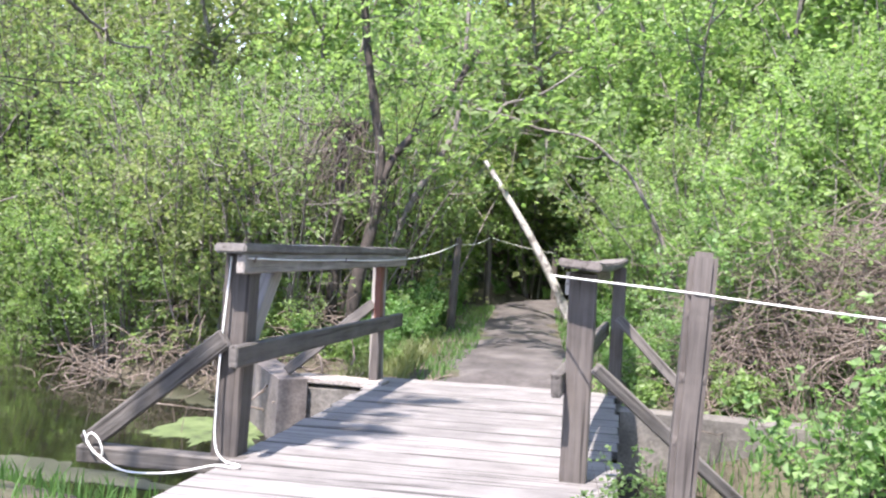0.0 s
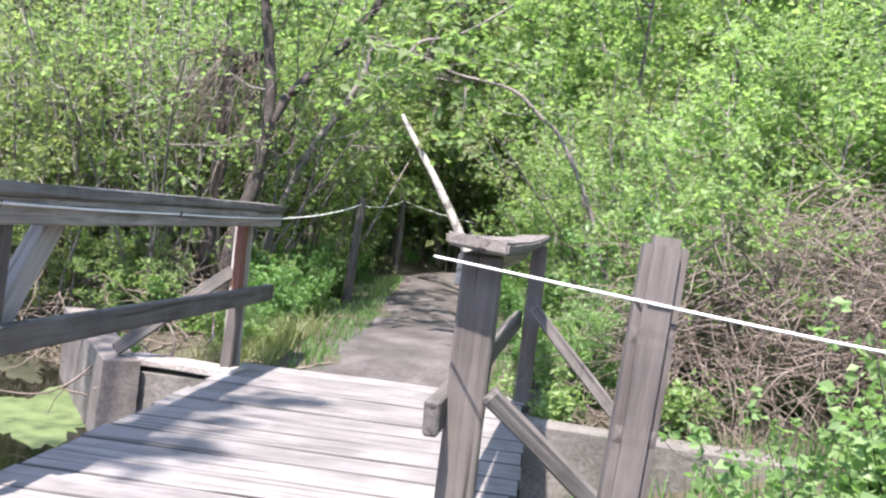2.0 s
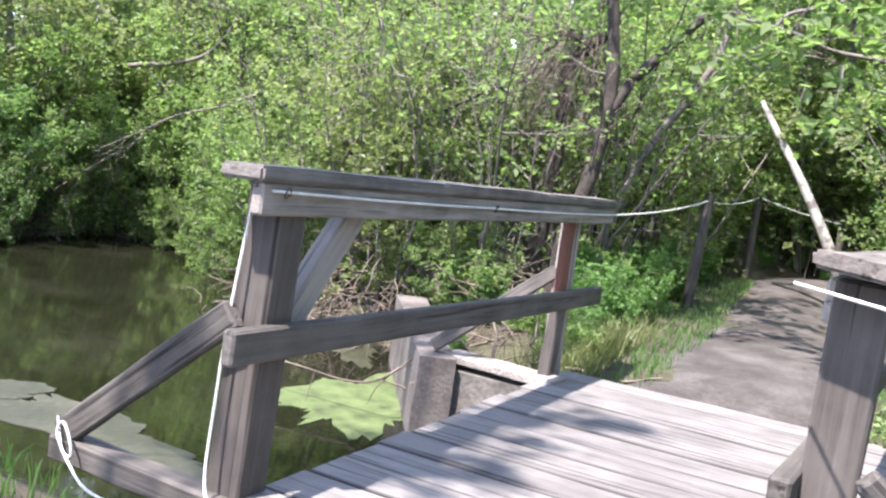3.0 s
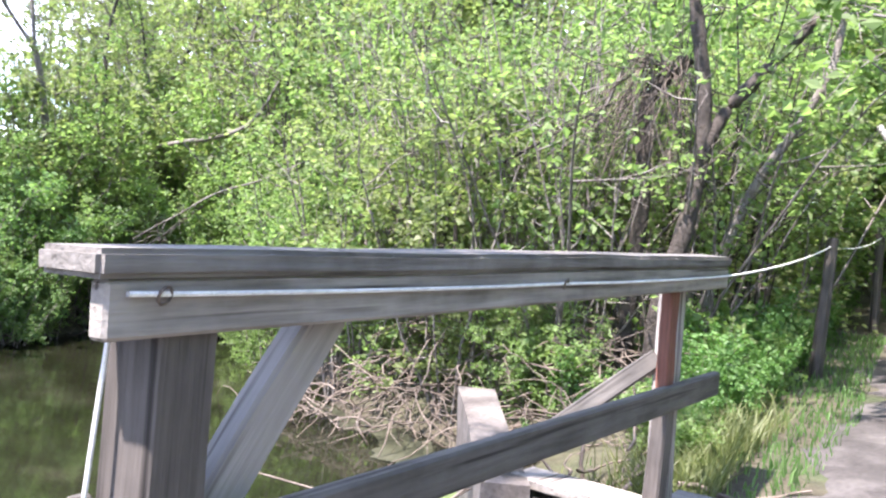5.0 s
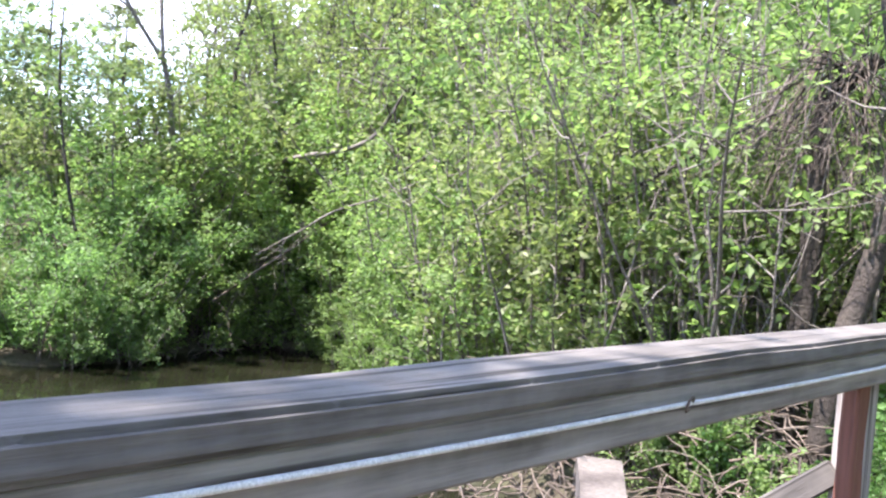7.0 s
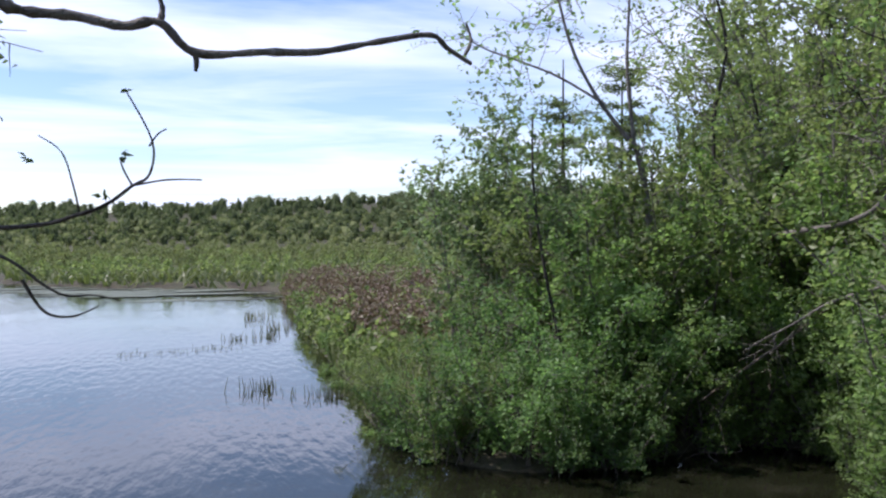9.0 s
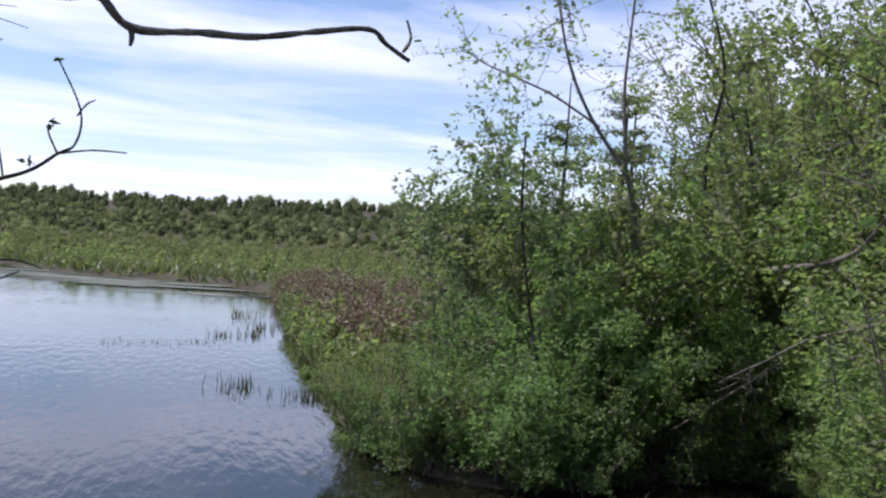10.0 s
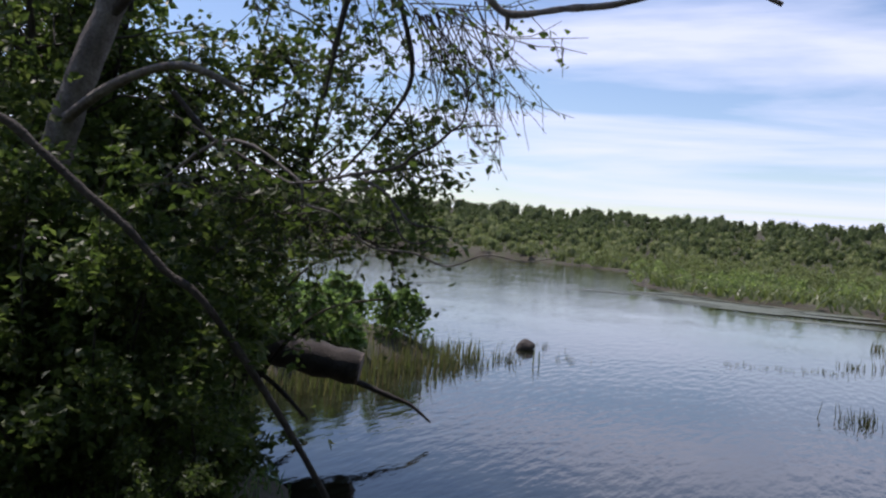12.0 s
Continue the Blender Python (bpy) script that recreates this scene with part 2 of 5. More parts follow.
calm.inputs[1].default_value, calm.inputs[2].default_value, calm.inputs[3].default_value, calm.inputs[4].default_value = -11.0, -5.0, 1.0, 0.22
l.new(wx.outputs[0], calm.inputs[0])
rip = n.new("ShaderNodeMath")
rip.operation = "MULTIPLY"
l.new(mm.outputs[0], rip.inputs[0])
l.new(calm.outputs[0], rip.inputs[1])
bump_to(n, l, b, rip.outputs[0], 0.42, 0.05)
silt = noise_node(n, l, tc.outputs["Object"], 1.1, 6, 0.65)
sr = ramp_node(n, ((0.38, (0.007, 0.008, 0.004)), (0.58, (0.013, 0.014, 0.008)), (0.74, (0.03, 0.029, 0.02))))
l.new(silt.outputs["Fac"], sr.inputs[0])
l.new(sr.outputs[0], b.inputs["Base Color"])
b.inputs["IOR"].default_value = 1.33
b.inputs["Specular IOR Level"].default_value = 0.75


# ---- building tools ----
def link(name, mesh, mat, parent=None, label="", category="", group="", kind=""):
    ob = new(name, mesh)
    if mat is not None and not mesh.materials:
        mesh.materials.append(mat)
    if parent is not None:
        ob.parent = parent
    return tagged(ob, label, category, group, kind)


def part(name, bm, mat, parent=None, label=""):
    mesh = bpy.data.meshes.new(name)
    bm.to_mesh(mesh)
    bm.free()
    return link(name, mesh, mat, parent, label)


def thing(name, place, label, category, group="", kind=""):
    ob = new(name)
    ob.location = place
    ob.empty_display_size = 0.1
    return tagged(ob, label, category, group, kind)


def mesh_of(name, verts, faces, smooth=False):
    """A mesh from arrays of corners and of triangles or quads."""
    verts, faces = np.asarray(verts, dtype=np.float32), np.asarray(faces, dtype=np.int32)
    mesh = bpy.data.meshes.new(name)
    k = faces.shape[1]
    mesh.vertices.add(len(verts))
    mesh.vertices.foreach_set("co", verts.ravel())
    mesh.loops.add(faces.size)
    mesh.loops.foreach_set("vertex_index", faces.ravel())
    mesh.polygons.add(len(faces))
    mesh.polygons.foreach_set("loop_start", np.arange(0, faces.size, k, dtype=np.int32))
    mesh.polygons.foreach_set("use_smooth", np.full(len(faces), smooth))
    mesh.update(calc_edges=True)
    return mesh


def board(size, bevel=0.006, warp=0.0, cuts=1, rng=random, taper=0.0):
    """A sawn timber of that size about its centre, with worn edges."""
    bm = bmesh.new()
    bmesh.ops.create_cube(bm, size=1.0)
    long = max(range(3), key=lambda i: size[i])
    if cuts > 1:
        es = [e for e in bm.edges if abs((e.verts[0].co - e.verts[1].co)[long]) > 0.5]
        bmesh.ops.subdivide_edges(bm, edges=es, cuts=cuts)
    for v in bm.verts:
        u = v.co[long]
        for i in range(3):
            v.co[i] *= size[i] * ((1 - taper * (u + 0.5)) if i != long else 1)
            if i != long:
                v.co[i] += warp * (rng.random() - 0.5)
    bmesh.ops.bevel(bm, geom=bm.edges[:], offset=bevel, segments=2 if bevel > 0.008 else 1, affect="EDGES", clamp_overlap=True)
    return bm


def beam_between(a, b, width, thick, side=(1, 0, 0)):
    """The pose and length of a timber laid from a to b: its own z runs along it."""
    a, b = Vector(a), Vector(b)
    z = (b - a).normalized()
    x = Vector(side)
    x = (x - z * x.dot(z)).normalized()
    y = z.cross(x)
    m = Matrix((x, y, z)).transposed().to_4x4()
    m.translation = (a + b) / 2
    return m, (width, thick, (b - a).length)


class Tubes:
    """Collects tapering round limbs into one mesh."""

    def __init__(self, sides=5):
        self.v, self.f, self.k, self.s = [], [], 0, sides

    def add(self, pts, radii):
        pts, s = np.asarray(pts, float), self.s
        t = np.gradient(pts, axis=0)
        t /= np.linalg.norm(t, axis=1)[:, None] + 1e-9
        ref = np.where(np.abs(t[:, 2:3]) < 0.8, (0, 0, 1.0), (1.0, 0, 0))
        u = np.cross(t, ref)
        u /= np.linalg.norm(u, axis=1)[:, None] + 1e-9
        w = np.cross(t, u)
        ang = np.linspace(0, 2 * np.pi, s, endpoint=False)
        ring = pts[:, None] + np.asarray(radii)[:, None, None] * (np.cos(ang)[None, :, None] * u[:, None] + np.sin(ang)[None, :, None] * w[:, None])
        self.v.append(ring.reshape(-1, 3))
        i, j = np.meshgrid(np.arange(len(pts) - 1), np.arange(s), indexing="ij")
        a, b = i * s + j, i * s + (j + 1) % s
        self.f.append(np.stack((a, b, b + s, a + s), -1).reshape(-1, 4) + self.k)
        self.k += ring.shape[0] * s

    def mesh(self, name):
        return mesh_of(name, np.concatenate(self.v), np.concatenate(self.f), True)


def leaf_mesh(name, c, size, rng, droop=0.2, slim=0.62, up=0.9):
    """Folded leaves at the places c; size: a mean length."""
    n = len(c)
    d = rng.normal(size=(n, 3))
    d[:, 2] = d[:, 2] * 0.6 - droop
    d /= np.linalg.norm(d, axis=1)[:, None]
    nor = rng.normal(size=(n, 3)) * 0.75 + (0, 0, up)
    s = np.cross(d, nor)
    s /= np.linalg.norm(s, axis=1)[:, None] + 1e-9
    nor = np.cross(s, d)
    ln = size * rng.uniform(0.65, 1.35, n)[:, None]
    w = ln * slim * 0.5
    mid = c + d * ln * 0.45
    v = np.stack((c, mid + s * w + nor * w * 0.35, c + d * ln, mid - s * w + nor * w * 0.35), 1).reshape(-1, 3)
    k = np.arange(n)[:, None] * 4
    f = np.concatenate((k + (0, 1, 2), k + (0, 2, 3)), 1).reshape(-1, 3)
    return mesh_of(name, v, f)


def curve_path(rng, base, way, length, n=7, wander=0.18, lift=0.0):
    """A wandering line from base along way."""
    pts, p, d = [np.array(base, float)], np.array(base, float), np.array(way, float)
    d /= np.linalg.norm(d)
    for _ in range(n - 1):
        d = d + rng.normal(size=3) * wander + (0, 0, lift)
        d /= np.linalg.norm(d)
        p = p + d * length / (n - 1)
        pts.append(p)
    return np.array(pts)


def along(pts, u):
    x = np.linspace(0, 1, len(pts))
    return np.stack([np.interp(u, x, pts[:, i]) for i in range(3)], -1)


def shrub(name, seed, height, spread, stems, leaves, leafsize, leaf, bark, label, category="shrub", low=0.15, thick=0.018, jitter=0.07, slim=0.62, branches=9, kind=""):
    """A bush of many stems with side branches and twigs, and leaves set along them."""
    rng = np.random.default_rng(seed)
    root = thing(name, (0, 0, 0), label, category, kind=kind)
    wood_, twigs = Tubes(4 if height > 1.3 else 3), []
    for i in range(stems):
        a = rng.uniform(0, 2 * np.pi)
        lean = rng.uniform(0.1, 1.0) * spread / height
        base = (0.12 * spread * math.cos(a), 0.12 * spread * math.sin(a), -0.08)
        h = height * rng.uniform(0.7, 1.05)
        st = curve_path(rng, base, (lean * math.cos(a), lean * math.sin(a), 1), h, 8, 0.1, 0.02)
        wood_.add(st, np.linspace(thick, thick * 0.25, 8) * rng.uniform(0.7, 1.3))
        twigs.append((st, 0.5))
        for _ in range(branches):
            u = rng.uniform(low, 0.97)
            b0 = along(st, u)
            aa = rng.uniform(0, 2 * np.pi)
            br = curve_path(rng, b0, (math.cos(aa), math.sin(aa), rng.uniform(0.1, 1.0)), h * rng.uniform(0.14, 0.34) * (1.15 - 0.5 * u), 5, 0.25, 0.03)
            wood_.add(br, np.linspace(thick * 0.4, thick * 0.1, 5))
            twigs.append((br, 1.0))
            for _ in range(3):
                t0 = along(br, rng.uniform(0.3, 1.0))
                tw = curve_path(rng, t0, rng.normal(size=3) + (0, 0, 0.3), h * rng.uniform(0.05, 0.13), 3, 0.3)
                twigs.append((tw, 1.0))
    link("trunk", wood_.mesh("trunk"), bark, root)
    if leaves:
        w = np.array([np.linalg.norm(np.diff(p, axis=0), axis=1).sum() * k for p, k in twigs])
        count = rng.multinomial(leaves // 4, w / w.sum())
        c = [along(p, rng.uniform(low if k < 1 else 0.1, 1.0, q)) for (p, k), q in zip(twigs, count) if q]
        c = np.concatenate(c) + rng.normal(size=(sum(len(x) for x in c), 3)) * jitter
        c = np.repeat(c, 4, axis=0) + rng.normal(size=(len(c) * 4, 3)) * leafsize * 0.35
        c = c[c[:, 2] > 0.02]
        link("crown", leaf_mesh("crown", c, leafsize, rng, slim=slim), leaf, root)
    return root


# ---- ground, water and path ----
WATER_Z = -0.5
POND = np.array([(1.6, 2.5), (-1.2, 2.35), (-2.4, 2.7), (-3.4, 1.8), (-4.8, 0.7), (-6.9, -0.7), (-8.6, -3.2), (-11.0, -4.3), (-13.2, -3.7), (-15.6, -3.3), (-16.6, -4.2), (-17.0, -6.0), (-19.0, -9.0),
                 (-30.0, -22.0), (-60.0, -55.0), (-100.0, -60.0), (-96.0, -29.0), (-80.0, -14.0), (-58.0, -9.5), (-48.0, -4.0), (-42.0, 6.2), (-30.0, 5.6), (-20.0, 5.2),
                 (-14.0, 5.1), (-12.5, 4.9), (-10.8, 4.9), (-9.6, 5.4), (-9.0, 6.1), (-9.0, 6.9), (-9.4, 7.9), (-9.7, 8.9), (-8.8, 9.5), (-7.6, 9.1), (-6.5, 8.6), (-5.3, 7.8), (-4.4, 7.0), (-3.4, 6.9), (-2.5, 6.35), (-1.35, 4.75), (1.0, 4.6), (2.5, 3.4)])
TRACK = np.array([(1.2, -9.0), (1.0, -3.0), (0.7, 0.0), (0.1, 1.5), (0.0, 5.0), (-0.05, 7.5), (-0.35, 10.5), (-0.55, 13.0), (0.9, 15.5), (4.0, 18.0)])


def edge_distance(x, y, line, closed):
    p = np.stack((x, y), -1)
    best = np.full(x.shape, 1e9)
    m_ = len(line)
    for i in range(m_ if closed else m_ - 1):
        a, c = line[i], line[(i + 1) % m_]
        ab = c - a
        t = np.clip(((p - a) @ ab) / (ab @ ab), 0, 1)
        best = np.minimum(best, np.linalg.norm(p - a - t[..., None] * ab, axis=-1))
    return best


def in_pond(x, y):
    inside = np.zeros(x.shape, bool)
    for i in range(len(POND)):
        (x1, y1), (x2, y2) = POND[i], POND[(i + 1) % len(POND)]
        hit = ((y1 > y) != (y2 > y)) & (x < (x2 - x1) * (y - y1) / (y2 - y1 + 1e-12) + x1)
        inside ^= hit
    return inside


def lumps(x, y):
    return 0.5 * np.sin(1.7 * x + 0.6 * y + 1) * np.sin(0.9 * y - 0.8 * x) + 0.3 * np.sin(4.1 * x + 2.2) * np.sin(3.7 * y) + 0.2 * np.sin(9.3 * x + 4 * y)


def land(x, y):
    """The height of the ground."""
    x, y = np.asarray(x, float), np.asarray(y, float)
    d = edge_distance(x, y, POND, True)
    d = np.where(in_pond(x, y), -d, d)
    bank = np.clip(d / 1.2, -1, 1)
    z = -0.5 + np.where(bank > 0, 0.46 * np.sin(bank * np.pi / 2), 0.9 * bank)
    hill = np.clip((x - 2.6) / 14, 0, 1) ** 1.3 * 5.0 + np.clip((y - 9.0 + 0.3 * x) / 40, 0, 1) * 4.0 * np.clip((x + 30) / 25, 0, 1)
    turn = np.degrees(np.arctan2(-x, y))
    rise = 7.5 * (1 + 0.5 * np.clip(1 - np.abs(turn - 66) / 28, 0, 1))
    away = np.clip((d - 0.6) / 2.0, 0, 1)
    track = edge_distance(x, y, TRACK, False)
    rough = np.clip((track - 0.7) / 0.8, 0, 1)
    far = np.clip((np.hypot(x, y) - 35) / 20, 0, 1)
    z = z + away * (hill * np.clip((track - 0.9) / 3.0, 0, 1) + 0.12 * lumps(x, y) * rough)
    z = z + np.clip((y - 5.2) / 9, 0, 1) * 0.28 * np.clip(1 - track / 4, 0, 1)
    return np.where((far > 0) & (d > 0), z * (1 - far) + far * (-0.35 + np.clip((np.hypot(x, y) - 95) / 100, 0, 1) ** 1.2 * rise), z)


def height(x, y):
    return float(land(np.array([x]), np.array([y]))[0])


def ground_lines():
    near = np.arange(-14.0, 14.01, 0.32)
    far_ = np.array([15.5, 17.5, 20, 23, 27, 32, 38, 45, 55, 70, 90, 105, 120, 135, 150, 165, 180, 195, 210, 250, 400, 800, 2000, 4000])
    shore = np.arange(-111.0, -26.0, 2.0)
    return np.unique(np.concatenate((-far_[::-1], shore, near, far_)))


gx, gy = np.meshgrid(ground_lines(), ground_lines() + 3.0, indexing="ij")
gz = land(gx, gy)
gv = np.stack((gx, gy, gz), -1).reshape(-1, 3)
gi, gj = np.meshgrid(np.arange(gx.shape[0] - 1), np.arange(gx.shape[1] - 1), indexing="ij")
ga = gi * gx.shape[1] + gj
gf = np.stack((ga, ga + gx.shape[1], ga + gx.shape[1] + 1, ga + 1), -1).reshape(-1, 4)
link("ground", mesh_of("ground", gv, gf, True), GROUND, label="bank of dark soil, leaf litter and grass", category="ground", kind="structure")

wv = [(-140, -90, WATER_Z), (30, -90, WATER_Z), (30, 40, WATER_Z), (-140, 40, WATER_Z)]
link("water", mesh_of("water", wv, [(0, 1, 2, 3)]), WATER, label="still pond water with faint ripples reflecting sky", category="pond", kind="structure")


def ribbon(line, half, lift, name, mat, label, seed):
    """A trodden strip that lies on the ground, with an uneven edge."""
    rng = np.random.default_rng(seed)
    seg = np.concatenate([np.linspace(line[i], line[i + 1], 24, endpoint=False) for i in range(len(line) - 1)])
    for _ in range(14):
        seg[1:-1] = (seg[:-2] + seg[1:-1] * 2 + seg[2:]) / 4
    t = np.gradient(seg, axis=0)
    t /= np.linalg.norm(t, axis=1)[:, None]
    nrm = np.stack((-t[:, 1], t[:, 0]), -1)
    k = 9
    wob = np.convolve(rng.normal(size=len(seg) + 10), np.ones(5) / 5, "same")[5:-5] * 0.4
    wob2 = np.convolve(rng.normal(size=len(seg) + 10), np.ones(5) / 5, "same")[5:-5] * 0.3
    rows_ = []
    for j in range(k):
        u = j / (k - 1) * 2 - 1
        p = seg + nrm * (u * half + (wob if u > 0 else wob2) * abs(u) ** 2)[:, None]
        rows_.append(np.concatenate((p, (land(p[:, 0], p[:, 1]) + lift - 0.09 * abs(u) ** 4 + 0.003 * rng.normal(size=len(p)))[:, None]), 1))
    v = np.stack(rows_, 1).reshape(-1, 3)
    i, j = np.meshgrid(np.arange(len(seg) - 1), np.arange(k - 1), indexing="ij")
    a = i * k + j
    return link(name, mesh_of(name, v, np.stack((a, a + k, a + k + 1, a + 1), -1).reshape(-1, 4), True), mat, label=label, category="path", kind="structure")


ribbon(TRACK[4:], 0.66, 0.035, "path", PATHMAT, "grey trodden earth footpath under the trees", 3)
ribbon(TRACK[:4], 0.9, 0.035, "path", PATHMAT, "grey trodden earth footpath up to the bridge", 4)

# ---- footbridge ----
rw = random.Random(5)
bridge = thing("footbridge", (0, 0, 0), "weathered grey timber footbridge with plank deck and rails", "bridge")
DECK_X0, DECK_X1, DECK_Y0, DECK_Y1, PLANK = -0.93, 0.95, 0.85, 5.2, 0.2417
y = DECK_Y0
while y < DECK_Y1 - 0.05:
    p = part("plank", board((DECK_X1 - DECK_X0 + rw.uniform(-0.02, 0.04), PLANK - 0.013, 0.045), 0.006, 0.004, 5, rw), DECK, bridge)
    p.matrix_basis = pose(0.01 + rw.uniform(-0.015, 0.015), y + PLANK / 2, -0.0225 + rw.uniform(-0.003, 0.003), rw.uniform(-0.5, 0.5), rw.uniform(-0.2, 0.2), rw.uniform(-0.25, 0.25))
    y += PLANK
for x in (-0.8, 0.0, 0.82):
    g = part("girder", board((0.14, DECK_Y1 - DECK_Y0 - 0.1, 0.24), 0.012, 0.006, 3, rw), RAIL, bridge)
    g.location = (x, (DECK_Y0 + DECK_Y1) / 2, -0.17)


def timber(name, a, b, width, thick, mat, side=(1, 0, 0), parent=None, bevel=0.008, warp=0.006):
    m_, size = beam_between(a, b, width, thick, side)
    o = part(name, board(size, bevel, warp, 4, rw), mat, parent if parent is not None else bridge)
    o.matrix_basis = m_
    return o


# the rail over the pond
L = -0.85
c = part("rail_cap", board((0.165, 3.46, 0.05), 0.01, 0.006, 8, rw), CAP_LONG, bridge)
c.matrix_basis = pose(L - 0.0775, 3.73, 1.045, 0, 0, 0)
c = part("top_rail", board((0.045, 3.44, 0.1), 0.007, 0.004, 8, rw), RAIL, bridge)
c.matrix_basis = pose(L - 0.03, 3.745, 0.97, 0, 0, 0)
timber("rail_post", (L - 0.14, 2.2, -0.55), (L - 0.095, 2.22, 1.02), 0.14, 0.14, POST)
timber("rail_post", (L - 0.1, 4.96, -0.3), (L - 0.12, 5.02, 1.02), 0.09, 0.11, BRACE)
timber("post_board", (L - 0.08, 4.84, -0.1), (L - 0.08, 4.9, 0.5), 0.07, 0.11, POST)
timber("red_post_board", (L - 0.075, 4.86, 0.5), (L - 0.08, 4.88, 0.92), 0.05, 0.1, REDWOOD)
timber("mid_rail", (L - 0.02, 1.96, 0.525), (L - 0.05, 5.52, 0.455), 0.045, 0.11, RAIL_LONG)
timber("knee_brace", (L - 0.12, 2.22, 0.4), (L - 0.1, 2.66, 0.94), 0.07, 0.11, BRACE)
timber("outrigger", (L, 2.14, -0.04), (-1.78, 2.18, -0.05), 0.09, 0.1, RAIL_LONG, (0, 0, 1))
timber("side_brace", (-1.74, 2.16, 0.0), (L - 0.12, 2.1, 0.6), 0.05, 0.1, RAIL_LONG, (0, 1, 0))
timber("side_brace", (-1.62, 4.72, 0.06), (L - 0.14, 4.95, 0.62), 0.04, 0.08, RAIL_LONG, (0, 1, 0))
# the rail over the ditch
Rr = 0.69
capbm = board((0.2, 3.5, 0.045), 0.009, 0.006, 10, rw)
for v in capbm.verts:
    v.co.z += 0.015 * (v.co.y / 1.6) ** 2 + 0.008 * (v.co.y / 1.6) * (v.co.x / 0.1)
c = part("rail_cap", capbm, DARKCAP, bridge)
c.matrix_basis = pose(0.825, 3.86, 1.02, 0, 0, -2.6)
c = part("top_rail", board((0.045, 3.2, 0.11), 0.007, 0.004, 8, rw), RAIL, bridge)
c.matrix_basis = pose(0.77, 3.86, 0.945, 0, 0, -2.6)
timber("rail_post", (Rr + 0.05, 2.3, -0.5), (Rr + 0.07, 2.32, 1.0), 0.13, 0.13, POST)
timber("rail_post", (Rr + 0.24, 5.1, -0.3), (Rr + 0.25, 5.12, 1.0), 0.1, 0.1, POST)
timber("mid_rail", (Rr - 0.03, 2.12, 0.475), (Rr + 0.16, 5.3, 0.5), 0.05, 0.115, RAIL_LONG)
timber("side_brace", (1.62, 2.5, -0.15), (Rr + 0.14, 2.2, 0.56), 0.04, 0.065, RAIL_LONG, (0, 1, 0))
timber("side_brace", (1.55, 4.7, 0.0), (Rr + 0.25, 4.86, 0.62), 0.04, 0.075, RAIL_LONG, (0, 1, 0))


def block(name, outline, z0, z1, mat, label, category, bevel=0.02, kind="structure", dips=None):
    """An upright block over an outline on the plan; dips: the height of its top at each corner."""
    bm = bmesh.new()
    lo = [bm.verts.new((x, y_, z0)) for x, y_ in outline]
    hi = [bm.verts.new((x, y_, z1 + (dips[i] if dips else 0))) for i, (x, y_) in enumerate(outline)]
    bm.faces.new(lo[::-1])
    bm.faces.new(hi)
    for i in range(len(lo)):
        j = (i + 1) % len(lo)
        bm.faces.new((lo[i], lo[j], hi[j], hi[i]))
    bmesh.ops.recalc_face_normals(bm, faces=bm.faces[:])
    bmesh.ops.subdivide_edges(bm, edges=bm.edges[:], cuts=3, use_grid_fill=True)
    for v in bm.verts:
        v.co += Vector((noise.noise(v.co * 3), noise.noise(v.co * 3 + Vector((9, 0, 0))), noise.noise(v.co * 2 + Vector((0, 9, 0))))) * 0.018
    mesh = bpy.data.meshes.new(name)
    bm.to_mesh(mesh)
    bm.free()
    for p_ in mesh.polygons:
        p_.use_smooth = False
    return link(name, mesh, mat, label=label, category=category, kind=kind)


block("abutment_wall", [(-1.55, 4.72), (1.05, 4.72), (1.05, 5.15), (-1.62, 5.1)], -1.3, -0.06, CONCRETE, "dark concrete abutment under the bridge deck", "wall")
block("abutment_wall", [(-1.2, 1.9), (1.2, 1.9), (1.2, 2.3), (-1.2, 2.3)], -1.3, -0.3, CONCRETE, "dark concrete abutment under the bridge deck", "wall")
block("wing_wall", [(-1.42, 4.66), (-1.63, 4.58), (-2.82, 6.3), (-2.62, 6.42)], -1.3, 0.02, PALE_CONCRETE, "pale stained concrete wing wall beside the pond", "wall", dips=[0, 0, 0.03, 0.03])
block("wing_wall", [(0.98, 4.5), (0.98, 4.78), (2.62, 4.72), (2.58, 4.42)], -1.3, -0.02, CONCRETE, "mossy grey concrete wing wall above the ditch", "wall", dips=[0, 0, -0.03, -0.03])
ledge = part("ledge_board", board((0.75, 0.2, 0.05), 0.008, 0.006, 3, rw), RAIL)
ledge.matrix_basis = pose(-1.2, 4.82, -0.0, 0, 0, -6)
tagged(ledge, "grey weathered board lying on the abutment", "board")


# ---- rope and its posts ----
def rope_line(pts, sag, r, label, n=14):
    t = Tubes(6)
    out = []
    for i in range(len(pts) - 1):
        a, b_ = np.array(pts[i], float), np.array(pts[i + 1], float)
        for k in range(n):
            u = k / n
            q = a + (b_ - a) * u
            q[2] -= sag[i] * 4 * u * (1 - u)
            out.append(q)
    out.append(np.array(pts[-1], float))
    t.add(out, np.full(len(out), r))
    return link("rope", t.mesh("rope"), ROPE, label=label, category="rope")


